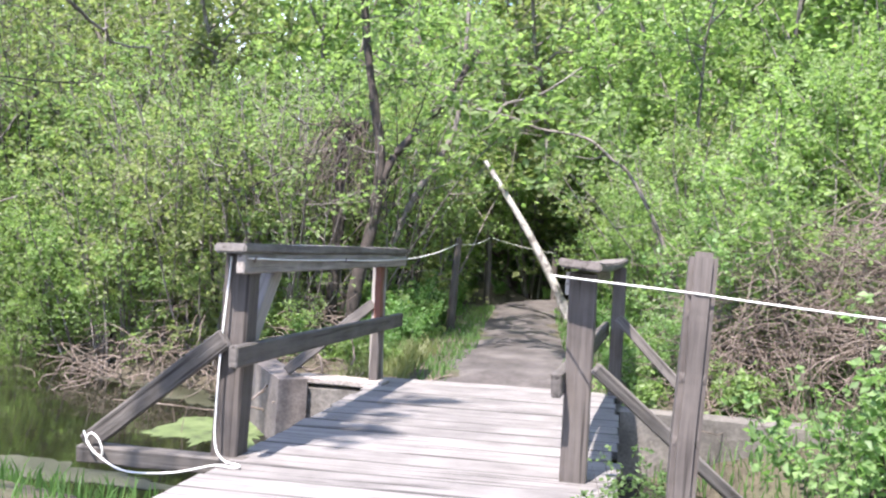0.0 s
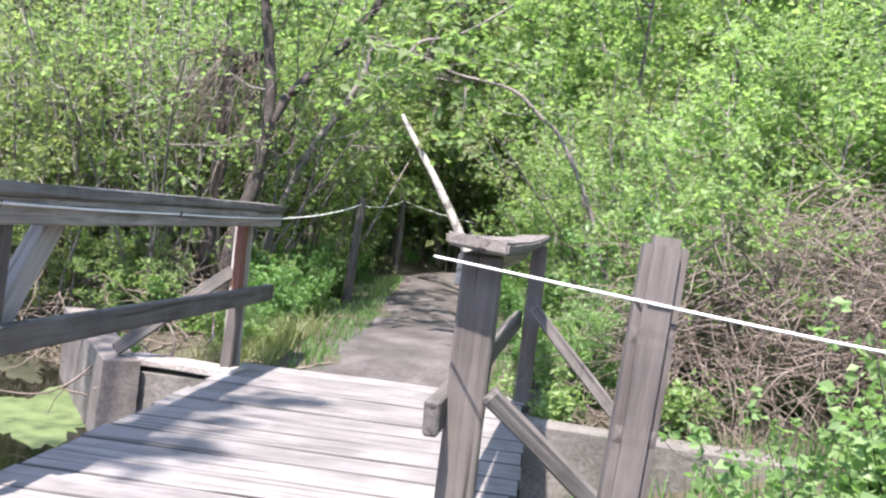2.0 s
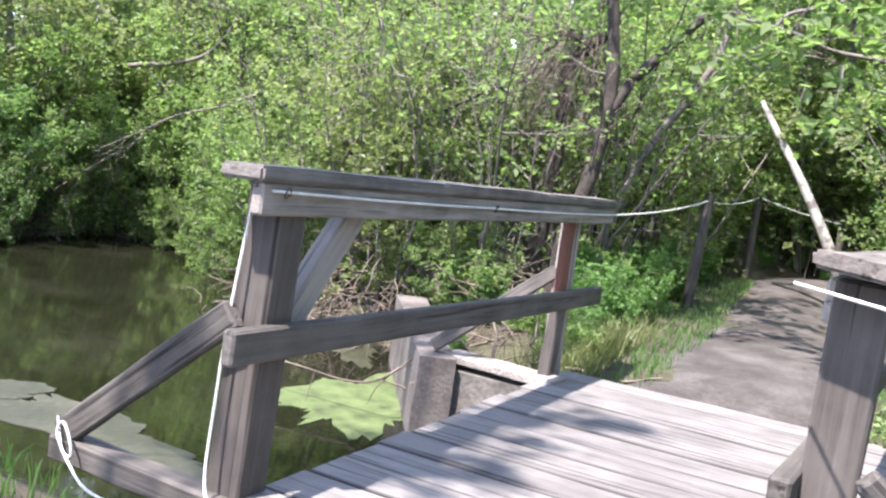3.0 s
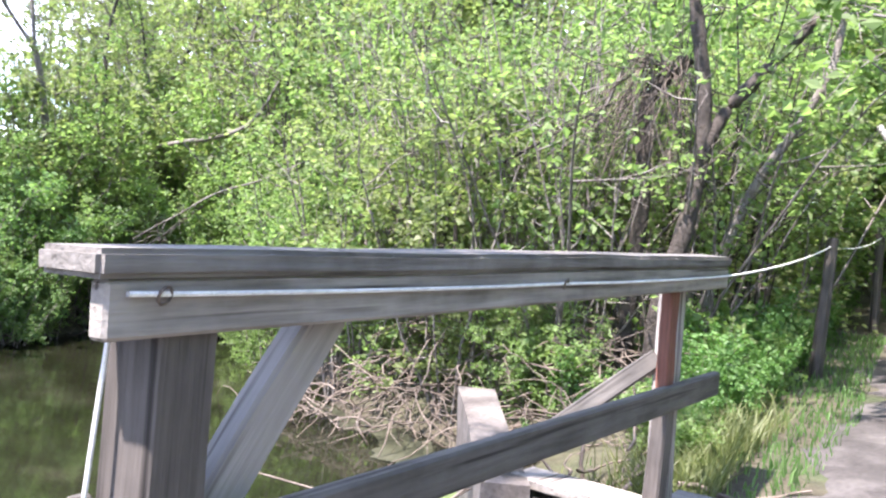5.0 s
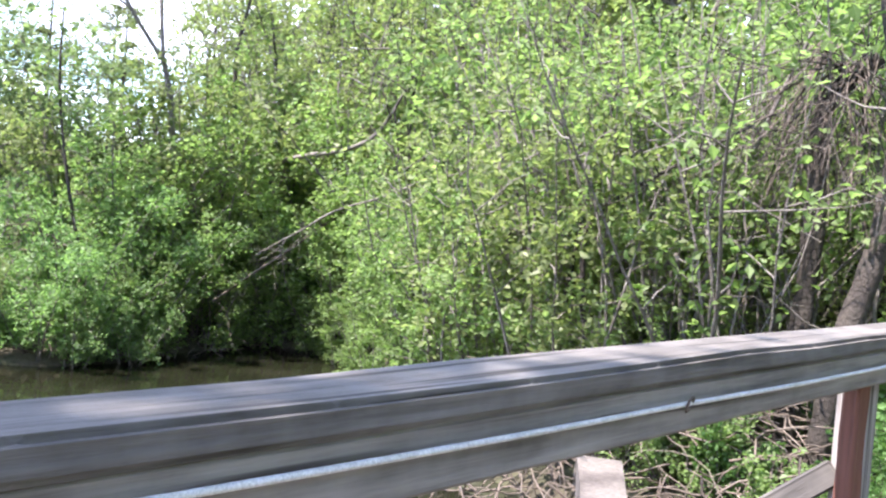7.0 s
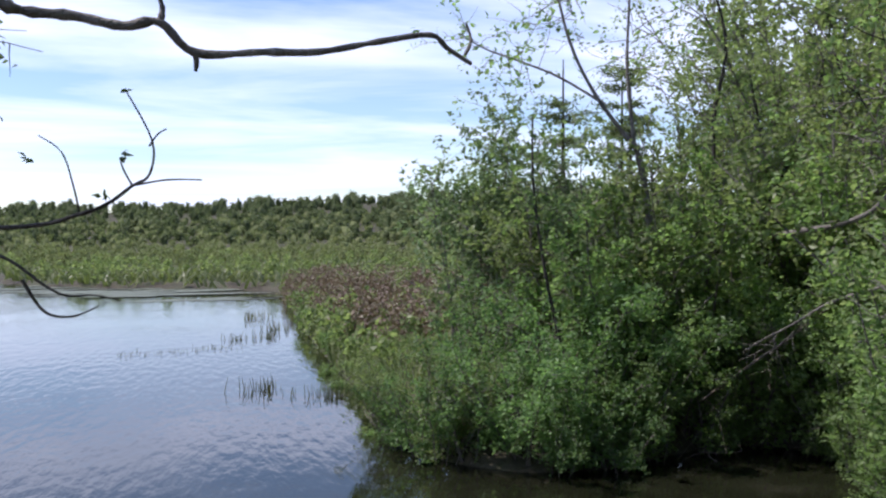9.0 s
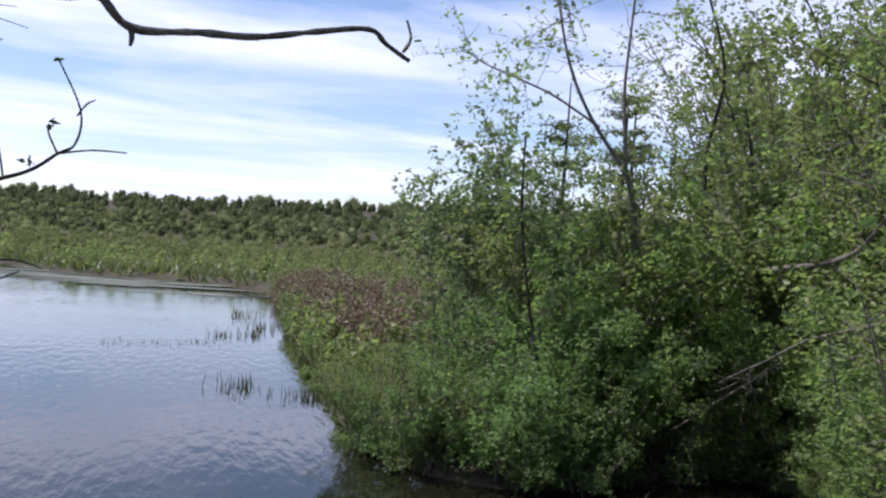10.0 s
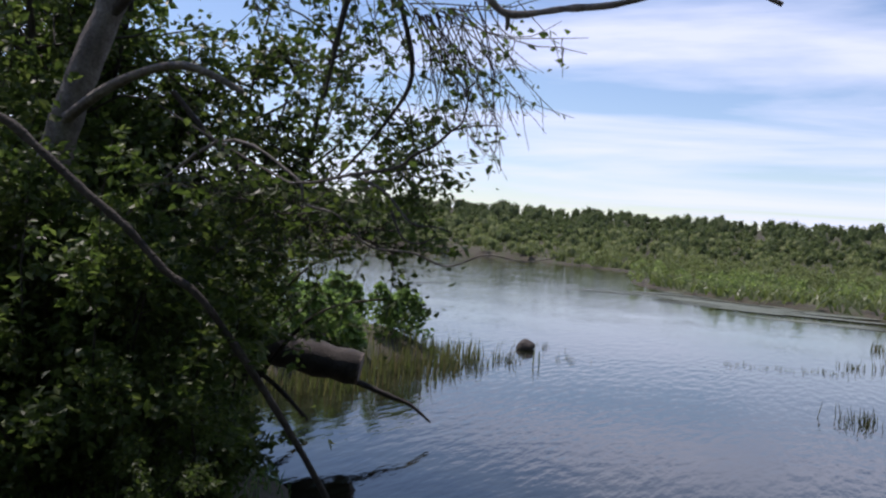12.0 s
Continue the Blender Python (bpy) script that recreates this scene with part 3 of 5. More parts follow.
def round_post(x, y, top, r, lean=(0, 0), mat=None, label="", square=False):
    z0 = height(x, y)
    rng = np.random.default_rng(int(abs(x * 100) + y * 10))
    ob = thing("rope_post", (x, y, z0), label, "post", "posts of the rope fence")
    if square:
        bm = board((2 * r, 2 * r, top - z0 + 0.3), 0.022, 0.012, 5, rw)
    else:
        bm = bmesh.new()
        bmesh.ops.create_cone(bm, cap_ends=True, segments=12, radius1=r * 1.05, radius2=r, depth=top - z0 + 0.3)
        es = [e for e in bm.edges if abs((e.verts[0].co - e.verts[1].co).z) > 0.3]
        bmesh.ops.subdivide_edges(bm, edges=es, cuts=4)
        for v in bm.verts:
            v.co += Vector(rng.normal(size=3)) * 0.004
        bmesh.ops.bevel(bm, geom=[e for e in bm.edges if e.verts[0].co.z > 0.2 and e.verts[1].co.z > 0.2 and abs(e.verts[0].co.z - e.verts[1].co.z) < 0.05], offset=0.012, segments=2, affect="EDGES")
    p_ = part("shaft", bm, mat or POST, ob)
    p_.matrix_basis = pose(0, 0, (top - z0) / 2 - 0.15, lean[1], lean[0], 0)
    return ob


round_post(1.21, 1.62, 1.12, 0.056, (3.0, 0), POST, "square weathered grey timber post with deep grain, leaning", True)
round_post(-1.1, 9.2, 1.225, 0.05, (2.5, 0), POST, "slim weathered timber post beside the path")
round_post(-1.22, 13.1, 1.42, 0.055, (0, 0), POST, "slim weathered timber post at the path bend")
round_post(-0.15, 13.9, 1.2, 0.05, (0, 0), POST, "slim weathered timber post at the path bend")
XF = L + 0.001
rope_line([(XF, 2.06, 0.997), (XF, 2.13, 0.995), (XF, 3.66, 0.98), (XF, 5.46, 0.98), (-1.07, 9.16, 1.15), (-1.2, 13.06, 1.3), (-0.15, 13.86, 1.08)], [0, 0.004, 0.006, 0.03, 0.06, 0.03], 0.0052, "thin white rope strung along the rail to the fence posts")
rope_line([(Rr - 0.07, 2.1, 0.985), (1.215, 1.56, 0.955), (2.5, 1.56, 0.86), (5.0, 1.2, 0.9)], [0.0, 0.01, 0.03], 0.0042, "taut white rope tied to the square post")
for yy in (2.13, 3.66):
    t = Tubes(6)
    an = np.linspace(0, 2 * np.pi, 11)
    t.add(np.stack((0.0 * an, 0.016 * np.cos(an), 0.016 * np.sin(an)), -1), np.full(11, 0.003))
    eye_ = link("eye_bolt", t.mesh("eye_bolt"), IRON, label="small rusted screw eye in the rail", category="screw eye")
    eye_.location = (L + 0.006, yy, 0.98 if yy > 3 else 0.993)
    eye_.rotation_euler = (0, 0.3, 0.2)


# ---- shrubs and trees ----
used = set()


def plant(ob, x, y, s=1.0, turn=0.0, tilt=(0, 0), dz=0.0):
    m_ = pose(x, y, height(x, y) + dz, tilt[0], tilt[1], turn) @ Matrix.Diagonal((s, s, s, 1))
    if ob.name in used:
        return copy_thing(ob, m_)
    used.add(ob.name)
    ob.matrix_basis = m_
    return ob


SH = [shrub("shrub", 11, 2.8, 1.5, 8, 4600, 0.068, LEAF, BARK, "leafy green shrub with many thin grey stems", branches=7),
      shrub("shrub", 12, 3.8, 1.8, 7, 5200, 0.07, LEAF, BARK, "tall leafy green shrub with many thin grey stems", low=0.2, branches=7),
      shrub("shrub", 13, 3.2, 1.7, 9, 4300, 0.068, LEAF_OLIVE, BARK, "olive green shrub with many thin grey stems", low=0.15, branches=6),
      shrub("shrub", 14, 2.2, 1.5, 10, 4600, 0.066, LEAF_BANK, BARK, "dense dark green shrub on the bank", low=0.12, branches=6)]
THIN = [shrub("shrub", 15, 4.2, 1.7, 14, 3600, 0.07, LEAF, DARKBARK, "sparse tall shrub, its dark stems showing", low=0.3, thick=0.02, branches=7),
        shrub("shrub", 16, 3.6, 1.8, 12, 3000, 0.068, LEAF_OLIVE, BARK, "sparse shrub with a thicket of grey stems", low=0.3, thick=0.017, branches=8)]
BROAD = shrub("shrub", 17, 1.15, 0.9, 8, 1150, 0.058, LEAF_BANK, DARKBARK, "low shrub with broad fresh green leaves beside the bridge", low=0.1, thick=0.007, jitter=0.05, slim=0.75)
LOW = [shrub("undergrowth", 21, 0.9, 0.7, 9, 2000, 0.06, LEAF_DARK, BARK, "low green leafy undergrowth", "plant", 0.05, 0.006, 0.05, branches=5),
       shrub("undergrowth", 22, 0.7, 0.6, 9, 1600, 0.064, LEAF, BARK, "low bright green leafy undergrowth", "plant", 0.05, 0.006, 0.05, branches=5)]
TREE = [shrub("tree", 31, 9.0, 3.4, 4, 8000, 0.16, LEAF, BARK, "tall broadleaf tree in fresh leaf", "tree", 0.1, 0.07, 0.16, branches=15),
        shrub("tree", 32, 8.0, 3.2, 4, 7500, 0.15, LEAF_OLIVE, BARK, "tall olive green broadleaf tree", "tree", 0.08, 0.07, 0.16, branches=15)]
rp = random.Random(9)


def clear(x, y, gap):
    a, b_ = np.array([x]), np.array([y])
    if edge_distance(a, b_, TRACK, False)[0] < gap:
        return False
    return not in_pond(a, b_)[0]


def scatter(kinds, count, xs, ys, gap, s0, s1, apart, dz=-0.05):
    """Plants set at random over a stretch of the plan."""
    put_, tries = [], 0
    while len(put_) < count and tries < 4000:
        tries += 1
        x, y_ = rp.uniform(*xs), rp.uniform(*ys)
        if x < -0.9 * (y_ - 2.9) - 1.0 and kinds is TREE or (-2.9 < x < -0.6 and y_ < 8.6 and kinds is not LOW):
            continue
        if not clear(x, y_, gap) or any((x - a) ** 2 + (y_ - c_) ** 2 < apart ** 2 for a, c_ in put_):
            continue
        put_.append((x, y_))
        plant(rp.choice(kinds), x, y_, rp.uniform(s0, s1), rp.uniform(0, 360), (rp.uniform(-6, 6), rp.uniform(-6, 6)), dz)


# beyond the bridge, pond side of the path
scatter(SH[:3] + THIN, 11, (-5.5, -1.7), (6.6, 11.0), 1.6, 0.8, 1.1, 1.0)
scatter(THIN, 5, (-4.4, -2.0), (7.4, 9.4), 1.6, 0.9, 1.1, 0.9)
scatter(SH + THIN, 10, (-14.0, -4.0), (9.2, 15.0), 1.5, 1.0, 1.4, 1.4)
scatter(LOW, 14, (-2.8, -1.3), (6.8, 12.5), 1.25, 0.6, 1.0, 0.42)
for x, y_, k, s in ((-1.1, 5.95, 1, 0.45), (-1.2, 7.0, 0, 0.75), (-1.2, 7.7, 0, 0.85), (-1.3, 8.5, 1, 0.8), (-1.4, 6.2, 1, 0.6), (-1.35, 6.9, 0, 0.95), (-1.85, 6.7, 1, 0.55), (-1.5, 7.5, 0, 1.15), (-1.45, 8.2, 0, 1.2), (-1.75, 8.0, 1, 1.2), (-1.6, 8.9, 0, 1.2), (-2.3, 6.4, 0, 0.45)):
    plant(LOW[k], x, y_, s, rp.uniform(0, 360))
for k, (x, y_) in enumerate(((-1.25, 6.4), (-1.3, 7.2), (-1.4, 9.6), (-1.45, 10.3), (-1.5, 11.0), (-1.6, 11.7), (0.95, 6.1), (0.95, 7.0), (0.85, 8.0), (0.75, 9.2), (0.6, 10.4), (0.5, 11.5), (0.4, 12.4))):
    plant(LOW[0], x, y_, 0.62 + 0.2 * (k % 3), rp.uniform(0, 360))
THICKET = shrub("shrub", 18, 3.6, 2.1, 24, 2000, 0.07, LEAF, BARK, "thicket of thin grey stems with few leaves", low=0.3, thick=0.017, branches=5)
for x, y_, s in ((-2.7, 7.55, 0.9), (-3.3, 7.9, 1.0), (-4.1, 8.5, 1.0), (-2.2, 8.5, 1.1), (-5.2, 8.9, 1.0), (1.9, 8.2, 0.9)):
    plant(THICKET, x, y_, s, rp.uniform(0, 360))
for x, y_, s in ((-2.8, 7.15, 0.4), (-3.4, 7.5, 0.45), (-4.1, 7.9, 0.42), (-4.8, 8.2, 0.5), (-5.6, 8.35, 0.5), (-3.0, 7.9, 0.5), (-6.4, 8.2, 0.55)):
    plant(SH[0], x, y_, s, rp.uniform(0, 360), (8, 0), -0.08)
# behind the path
scatter(SH, 9, (-2.5, 3.5), (14.8, 18.5), 0.9, 1.0, 1.4, 1.0)
scatter(TREE, 11, (-24.0, 12.0), (15.0, 30.0), 1.5, 0.9, 1.3, 2.4)
for x, y_, s in ((3.8, 13.4, 0.95), (5.6, 14.4, 1.1), (7.8, 15.2, 1.1), (2.6, 19.0, 1.1)):
    plant(TREE[0], x, y_, s, rp.uniform(0, 360))
for x, y_, s in ((0.6, 13.7, 0.7), (-0.3, 14.6, 0.5), (-1.2, 14.5, 0.55), (-1.7, 13.9, 0.8), (0.9, 13.2, 0.9), (-0.8, 15.0, 0.5)):
    plant(LOW[0], x, y_, s, rp.uniform(0, 360))
# boughs that close over the path and keep its far end dark
for k, x, y_, s in ((1, 1.15, 11.3, 1.15), (1, -2.1, 11.6, 1.1), (1, 1.1, 12.5, 1.25), (1, -2.2, 12.7, 1.25), (0, 1.3, 13.8, 1.4), (0, -2.2, 14.0, 1.4), (1, 0.9, 16.0, 1.6), (1, -1.4, 16.4, 1.6), (1, -0.3, 17.2, 1.7)):
    plant(SH[k], x, y_, s, rp.uniform(0, 360), (0, -8 if x > 0 else 8))
for x, y_, s in ((1.7, 11.9, 0.6), (-2.7, 12.6, 0.6), (1.9, 13.9, 0.65)):
    plant(TREE[0], x, y_, s, rp.uniform(0, 360))
# the slope over the ditch
for x, y_, s in ((4.4, 10.9, 1.4), (5.4, 11.6, 1.4), (6.6, 12.3, 1.45), (5.0, 12.6, 1.5), (3.4, 7.6, 1.0), (4.4, 8.2, 1.1), (3.0, 8.6, 1.15)):
    plant(SH[1], x, y_, s, rp.uniform(0, 360))
scatter(SH[:2], 15, (2.6, 8.5), (6.6, 11.0), 1.6, 1.05, 1.45, 1.1)
scatter(SH, 7, (1.1, 3.5), (6.8, 13.0), 1.15, 0.7, 1.0, 0.9)
for x, y_, s in ((1.75, 6.4, 0.75), (1.45, 7.6, 0.8), (1.25, 9.0, 0.85), (2.4, 6.0, 0.9), (1.3, 5.75, 0.35)):
    plant(SH[3] if s < 0.8 else SH[0], x, y_, s, rp.uniform(0, 360))
scatter(LOW, 16, (0.9, 3.4), (4.9, 8.5), 0.95, 0.6, 1.0, 0.5)
for x, y_, s in ((2.4, 3.1, 1.1), (2.85, 3.5, 1.15), (2.95, 2.6, 1.0), (2.5, 3.65, 0.8), (1.02, 1.95, 0.4), (1.5, 2.6, 0.35), (3.4, 3.2, 1.25), (2.7, 1.9, 0.6), (3.5, 4.2, 1.1)):
    plant(BROAD, x, y_, s, rp.uniform(0, 360))
scatter(TREE, 9, (6.0, 18.0), (4.0, 22.0), 3.0, 0.85, 1.2, 2.2)
# the point that runs out into the pond
for x, y_, s in ((-9.5, 7.35, 0.7), (-9.35, 6.75, 0.65), (-9.3, 6.1, 0.62), (-9.7, 5.55, 0.6), (-10.1, 5.15, 0.55), (-9.85, 8.2, 0.75), (-10.1, 9.0, 0.8), (-9.4, 9.8, 0.75), (-8.5, 9.9, 0.75), (-7.6, 9.55, 0.7), (-10.9, 4.95, 0.4), (-11.8, 5.0, 0.3), (-12.6, 5.1, 0.26), (-13.4, 5.3, 0.22), (-9.75, 5.3, 0.45), (-9.15, 6.45, 0.45), (-10.5, 5.0, 0.4), (-10.0, 6.8, 0.8), (-10.6, 6.2, 0.7), (-11.4, 6.1, 0.6)):
    plant(SH[3] if rp.random() < 0.85 else SH[2], x, y_, s * 1.0, rp.uniform(0, 360), (0, 0), -0.03)
for x, y_, k, s in ((-10.2, 8.1, 2, 1.1), (-9.9, 7.6, 0, 1.0), (-10.8, 7.4, 2, 0.95), (-11.4, 7.2, 2, 0.8), (-12.6, 7.2, 2, 0.5), (-14.0, 7.2, 2, 0.35), (-10.2, 9.4, 1, 1.05), (-8.2, 10.2, 1, 1.15), (-6.8, 9.5, 2, 1.2),
                    (-10.6, 8.8, 2, 1.15), (-12.2, 8.4, 0, 0.95), (-13.8, 8.4, 2, 0.8), (-6.0, 9.8, 1, 1.3)):
    plant(SH[k], x, y_, s, rp.uniform(0, 360), (rp.uniform(-5, 5), rp.uniform(-5, 5)), -0.1)
for x, y_, s in ((-12.0, 14.2, 1.0), (-10.3, 15.6, 1.15), (-14.6, 16.4, 1.25), (-8.6, 14.2, 1.0), (-17.0, 17.2, 1.2), (-6.6, 14.6, 1.05)):
    plant(TREE[1], x, y_, s, rp.uniform(0, 360))
TALL = shrub("tree", 33, 6.6, 2.2, 6, 6000, 0.078, LEAF_OLIVE, BARK, "tall olive green shrubby tree on the shore", "tree", 0.15, 0.03, 0.09, branches=14)
for x, y_, s in ((-9.3, 10.9, 0.95), (-8.0, 12.2, 1.05), (-10.3, 12.4, 1.0), (-6.4, 11.6, 0.95), (-11.6, 11.6, 0.85), (-13.6, 12.7, 1.0), (-15.6, 14.2, 1.1), (-12.4, 14.6, 1.2), (-7.4, 10.2, 0.85), (-9.6, 9.7, 0.85), (-8.9, 10.4, 1.0), (-12.0, 10.2, 0.85), (-13.2, 11.0, 0.95), (-14.4, 11.8, 1.0)):
    plant(TALL, x, y_, s, rp.uniform(0, 360))
# the near bank, against the light; part of its shade is in the leaf colour
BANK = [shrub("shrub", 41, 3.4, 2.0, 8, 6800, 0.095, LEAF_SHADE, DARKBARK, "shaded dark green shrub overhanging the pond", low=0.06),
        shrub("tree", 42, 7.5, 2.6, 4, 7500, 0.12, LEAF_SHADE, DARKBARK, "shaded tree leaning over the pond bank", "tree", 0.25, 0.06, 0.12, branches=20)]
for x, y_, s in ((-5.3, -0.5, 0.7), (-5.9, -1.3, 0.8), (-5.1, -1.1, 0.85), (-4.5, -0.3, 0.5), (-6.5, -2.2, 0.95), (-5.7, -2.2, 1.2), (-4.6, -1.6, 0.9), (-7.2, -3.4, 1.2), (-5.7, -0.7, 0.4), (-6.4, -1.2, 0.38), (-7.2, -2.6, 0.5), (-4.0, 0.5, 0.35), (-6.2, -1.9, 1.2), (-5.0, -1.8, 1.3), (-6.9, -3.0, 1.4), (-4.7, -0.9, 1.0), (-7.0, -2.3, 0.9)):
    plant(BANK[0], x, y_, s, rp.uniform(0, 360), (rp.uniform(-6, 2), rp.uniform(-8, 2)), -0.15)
# the tree at (-5.0, -4.4) is added mostly out of view, to shade the bushes
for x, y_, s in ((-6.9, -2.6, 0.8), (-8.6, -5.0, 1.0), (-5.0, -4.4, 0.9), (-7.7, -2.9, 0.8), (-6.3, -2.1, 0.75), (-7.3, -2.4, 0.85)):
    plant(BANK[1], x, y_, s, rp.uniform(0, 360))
# low boughs that trail in the water round the inlet
for x, y_, s in ((-8.95, 6.3, 0.4), (-8.95, 6.9, 0.42), (-9.15, 7.5, 0.45), (-9.35, 8.2, 0.45), (-9.45, 8.9, 0.45), (-8.8, 9.3, 0.45), (-8.1, 9.1, 0.45), (-7.3, 8.85, 0.42)):
    plant(SH[3] if y_ < 7.2 else SH[0], x, y_, s, rp.uniform(0, 360), (0, 12), 0.02)
# slim poplars and bright tufts on the point
POPLAR = shrub("sapling", 43, 4.3, 0.9, 4, 2400, 0.075, LEAF_PALE, BARK, "slim leafy sapling with pale fluttering leaves", "tree", 0.3, 0.016, 0.06, branches=10)
for x, y_, s in ((-13.3, 6.35, 0.95), (-12.9, 6.55, 1.08), (-12.5, 6.7, 0.95), (-13.6, 6.7, 0.8), (-12.1, 6.7, 0.85), (-12.3, 7.2, 1.0), (-11.5, 7.5, 0.9), (-11.9, 8.2, 1.05), (-10.7, 7.5, 0.8)):
    plant(POPLAR, x, y_, s, rp.uniform(0, 360))
for x, y_, s in ((-13.9, 4.75, 0.45), (-13.3, 4.75, 0.35), (-14.9, 4.95, 0.5), (-12.2, 4.7, 0.35), (-16.5, 4.95, 0.6), (-11.4, 4.75, 0.4), (-14.3, 5.2, 0.6), (-15.6, 5.3, 0.5), (-18.4, 5.4, 0.8), (-20.8, 5.5, 0.8), (-23.5, 5.5, 1.0), (-27.5, 5.8, 1.2), (-16.8, 5.6, 0.7), (-22.2, 5.9, 0.9)):
    plant(LOW[1], x, y_, s, rp.uniform(0, 360), (0, 0), -0.05)
WILLOW = shrub("shrub", 19, 2.6, 2.0, 9, 6800, 0.06, LEAF, BARK, "spreading fresh green shrub overhanging the water", low=0.08, branches=8)
for x, y_, s in ((-5.5, 8.15, 0.95), (-4.7, 7.55, 0.8), (-6.4, 8.8, 1.0), (-7.3, 9.4, 0.9), (-4.0, 7.6, 0.7), (-8.3, 9.7, 0.75), (-9.5, 9.2, 0.7), (-9.6, 8.3, 0.7), (-9.4, 7.4, 0.65), (-9.3, 9.5, 0.95), (-8.8, 9.75, 1.0), (-9.8, 8.9, 0.95), (-10.1, 8.6, 1.25), (-10.4, 9.7, 1.35), (-9.1, 10.3, 1.3), (-8.0, 10.2, 1.15), (-10.3, 7.6, 1.05), (-3.2, 7.35, 0.5), (-2.6, 7.1, 0.45)):
    plant(WILLOW, x, y_, s, rp.uniform(0, 360), (14, -6), -0.12)


# ---- trunks, limbs and dead wood ----
def smooth_line(pts, n=5):
    pts = np.asarray(pts, float)
    x = np.arange(len(pts))
    u = np.linspace(0, len(pts) - 1, (len(pts) - 1) * n + 1)
    out = np.empty((len(u), 3))
    for k, q in enumerate(u):
        i = min(int(q), len(pts) - 2)
        t = q - i
        p0, p1, p2, p3 = pts[max(i - 1, 0)], pts[i], pts[i + 1], pts[min(i + 2, len(pts) - 1)]
        out[k] = 0.5 * (2 * p1 + (p2 - p0) * t + (2 * p0 - 5 * p1 + 4 * p2 - p3) * t * t + (3 * p1 - p0 - 3 * p2 + p3) * t ** 3)
    return out


def limb(pts, r0, r1, mat, parent, name="limb", knots=0.1, seed=1, sides=8):
    """One limb along a line of points, tapering from r0 to r1, a little knotty."""
    rng = np.random.default_rng(seed)
    p = smooth_line(pts)
    r = np.linspace(r0, r1, len(p)) * (1 + knots * rng.normal(size=len(p)))
    t = Tubes(sides)
    t.add(p, np.maximum(r, 0.0012))
    o = link(name, t.mesh(name), mat, parent)
    return o


def spray(parent, base, way, count, length, r, mat, seed, spread=0.7, lift=0.0, name="twig_spray", buds=None, leaves=0, wander=0.2):
    """Fine bare twigs that fan out from a limb, as one part, with a few leaves at their ends if wanted."""
    rng = np.random.default_rng(seed)
    t, ends = Tubes(4), []
    for i in range(count):
        b0 = along(np.asarray(base, float), rng.uniform(0.15, 1.0))
        p = curve_path(rng, b0, np.array(way) + rng.normal(size=3) * spread, length * rng.uniform(0.4, 1.1), 7, wander, lift)
        t.add(p, np.linspace(r, r * 0.35, 7))
        ends.append(p[3:])
        for _ in range(3):
            q = curve_path(rng, along(p, rng.uniform(0.25, 0.9)), np.array(way) + rng.normal(size=3) * spread, length * rng.uniform(0.12, 0.4), 4, wander, lift)
            t.add(q, np.linspace(r * 0.6, r * 0.25, 4))
            ends.append(q)
    tagged(link(name, t.mesh(name), mat, parent), kind="stuff")
    if leaves:
        e = np.concatenate(ends)
        c = e[rng.integers(0, len(e), leaves)] + rng.normal(size=(leaves, 3)) * 0.03
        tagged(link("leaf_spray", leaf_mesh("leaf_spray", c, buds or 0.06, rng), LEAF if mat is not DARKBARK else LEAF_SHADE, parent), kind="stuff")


# the loose end of the rope: down the post, over the deck's edge, round the brace
slack = Tubes(6)
line_ = smooth_line([(L - 0.12, 2.13, 1.0), (L - 0.14, 2.1, 0.6), (L - 0.15, 2.09, 0.3), (L - 0.14, 2.07, 0.08), (L - 0.07, 2.02, 0.014), (L + 0.02, 1.97, 0.012), (L + 0.05, 1.93, 0.012), (L + 0.01, 1.91, 0.012), (L - 0.08, 1.93, 0.008),
                     (L - 0.3, 1.95, -0.05), (L - 0.56, 2.0, -0.08), (-1.58, 2.06, -0.05), (-1.7, 2.1, 0.02), (-1.68, 2.1, 0.07), (-1.62, 2.08, 0.04), (-1.6, 2.08, -0.03), (-1.66, 2.09, -0.02), (-1.74, 2.13, 0.07)], 8)
slack.add(line_, np.full(len(line_), 0.0052))
link("rope", slack.mesh("rope"), ROPE, label="white rope hanging down the post, its slack looped round the brace", category="rope")

# forked tree beside the path
old = thing("tree", (0, 0, 0), "grey forked tree leaning over the path beyond the bridge", "tree")
limb([(-1.92, 7.3, -0.15), (-1.83, 7.33, 0.69), (-1.73, 7.41, 1.2), (-1.68, 7.47, 1.65), (-1.68, 7.49, 2.09), (-1.75, 7.47, 2.59), (-1.85, 7.44, 3.2), (-2.0, 7.39, 4.6)], 0.08, 0.04, DARKBARK, old, "trunk", 0.06, 2)
limb([(-1.7, 7.45, 1.6), (-1.57, 7.55, 2.0), (-1.41, 7.66, 2.25), (-1.2, 7.8, 2.54), (-1.02, 7.92, 2.8), (-0.7, 8.06, 3.4)], 0.055, 0.03, DARKBARK, old, "limb", 0.06, 3)
spray(old, [(-1.7, 7.5, 2.6), (-2.0, 7.4, 4.4)], (0.1, -0.3, 0.4), 16, 1.3, 0.009, BARK, 5, 0.8, -0.02, leaves=700, buds=0.09)
spray(old, [(-1.3, 7.7, 2.4), (-0.75, 8.0, 3.3)], (0.3, -0.2, 0.2), 12, 1.1, 0.008, BARK, 6, 0.7, -0.03, leaves=600, buds=0.09)
snag = thing("tree", (0, 0, 0), "dark broken snag hung with dead vines", "tree")
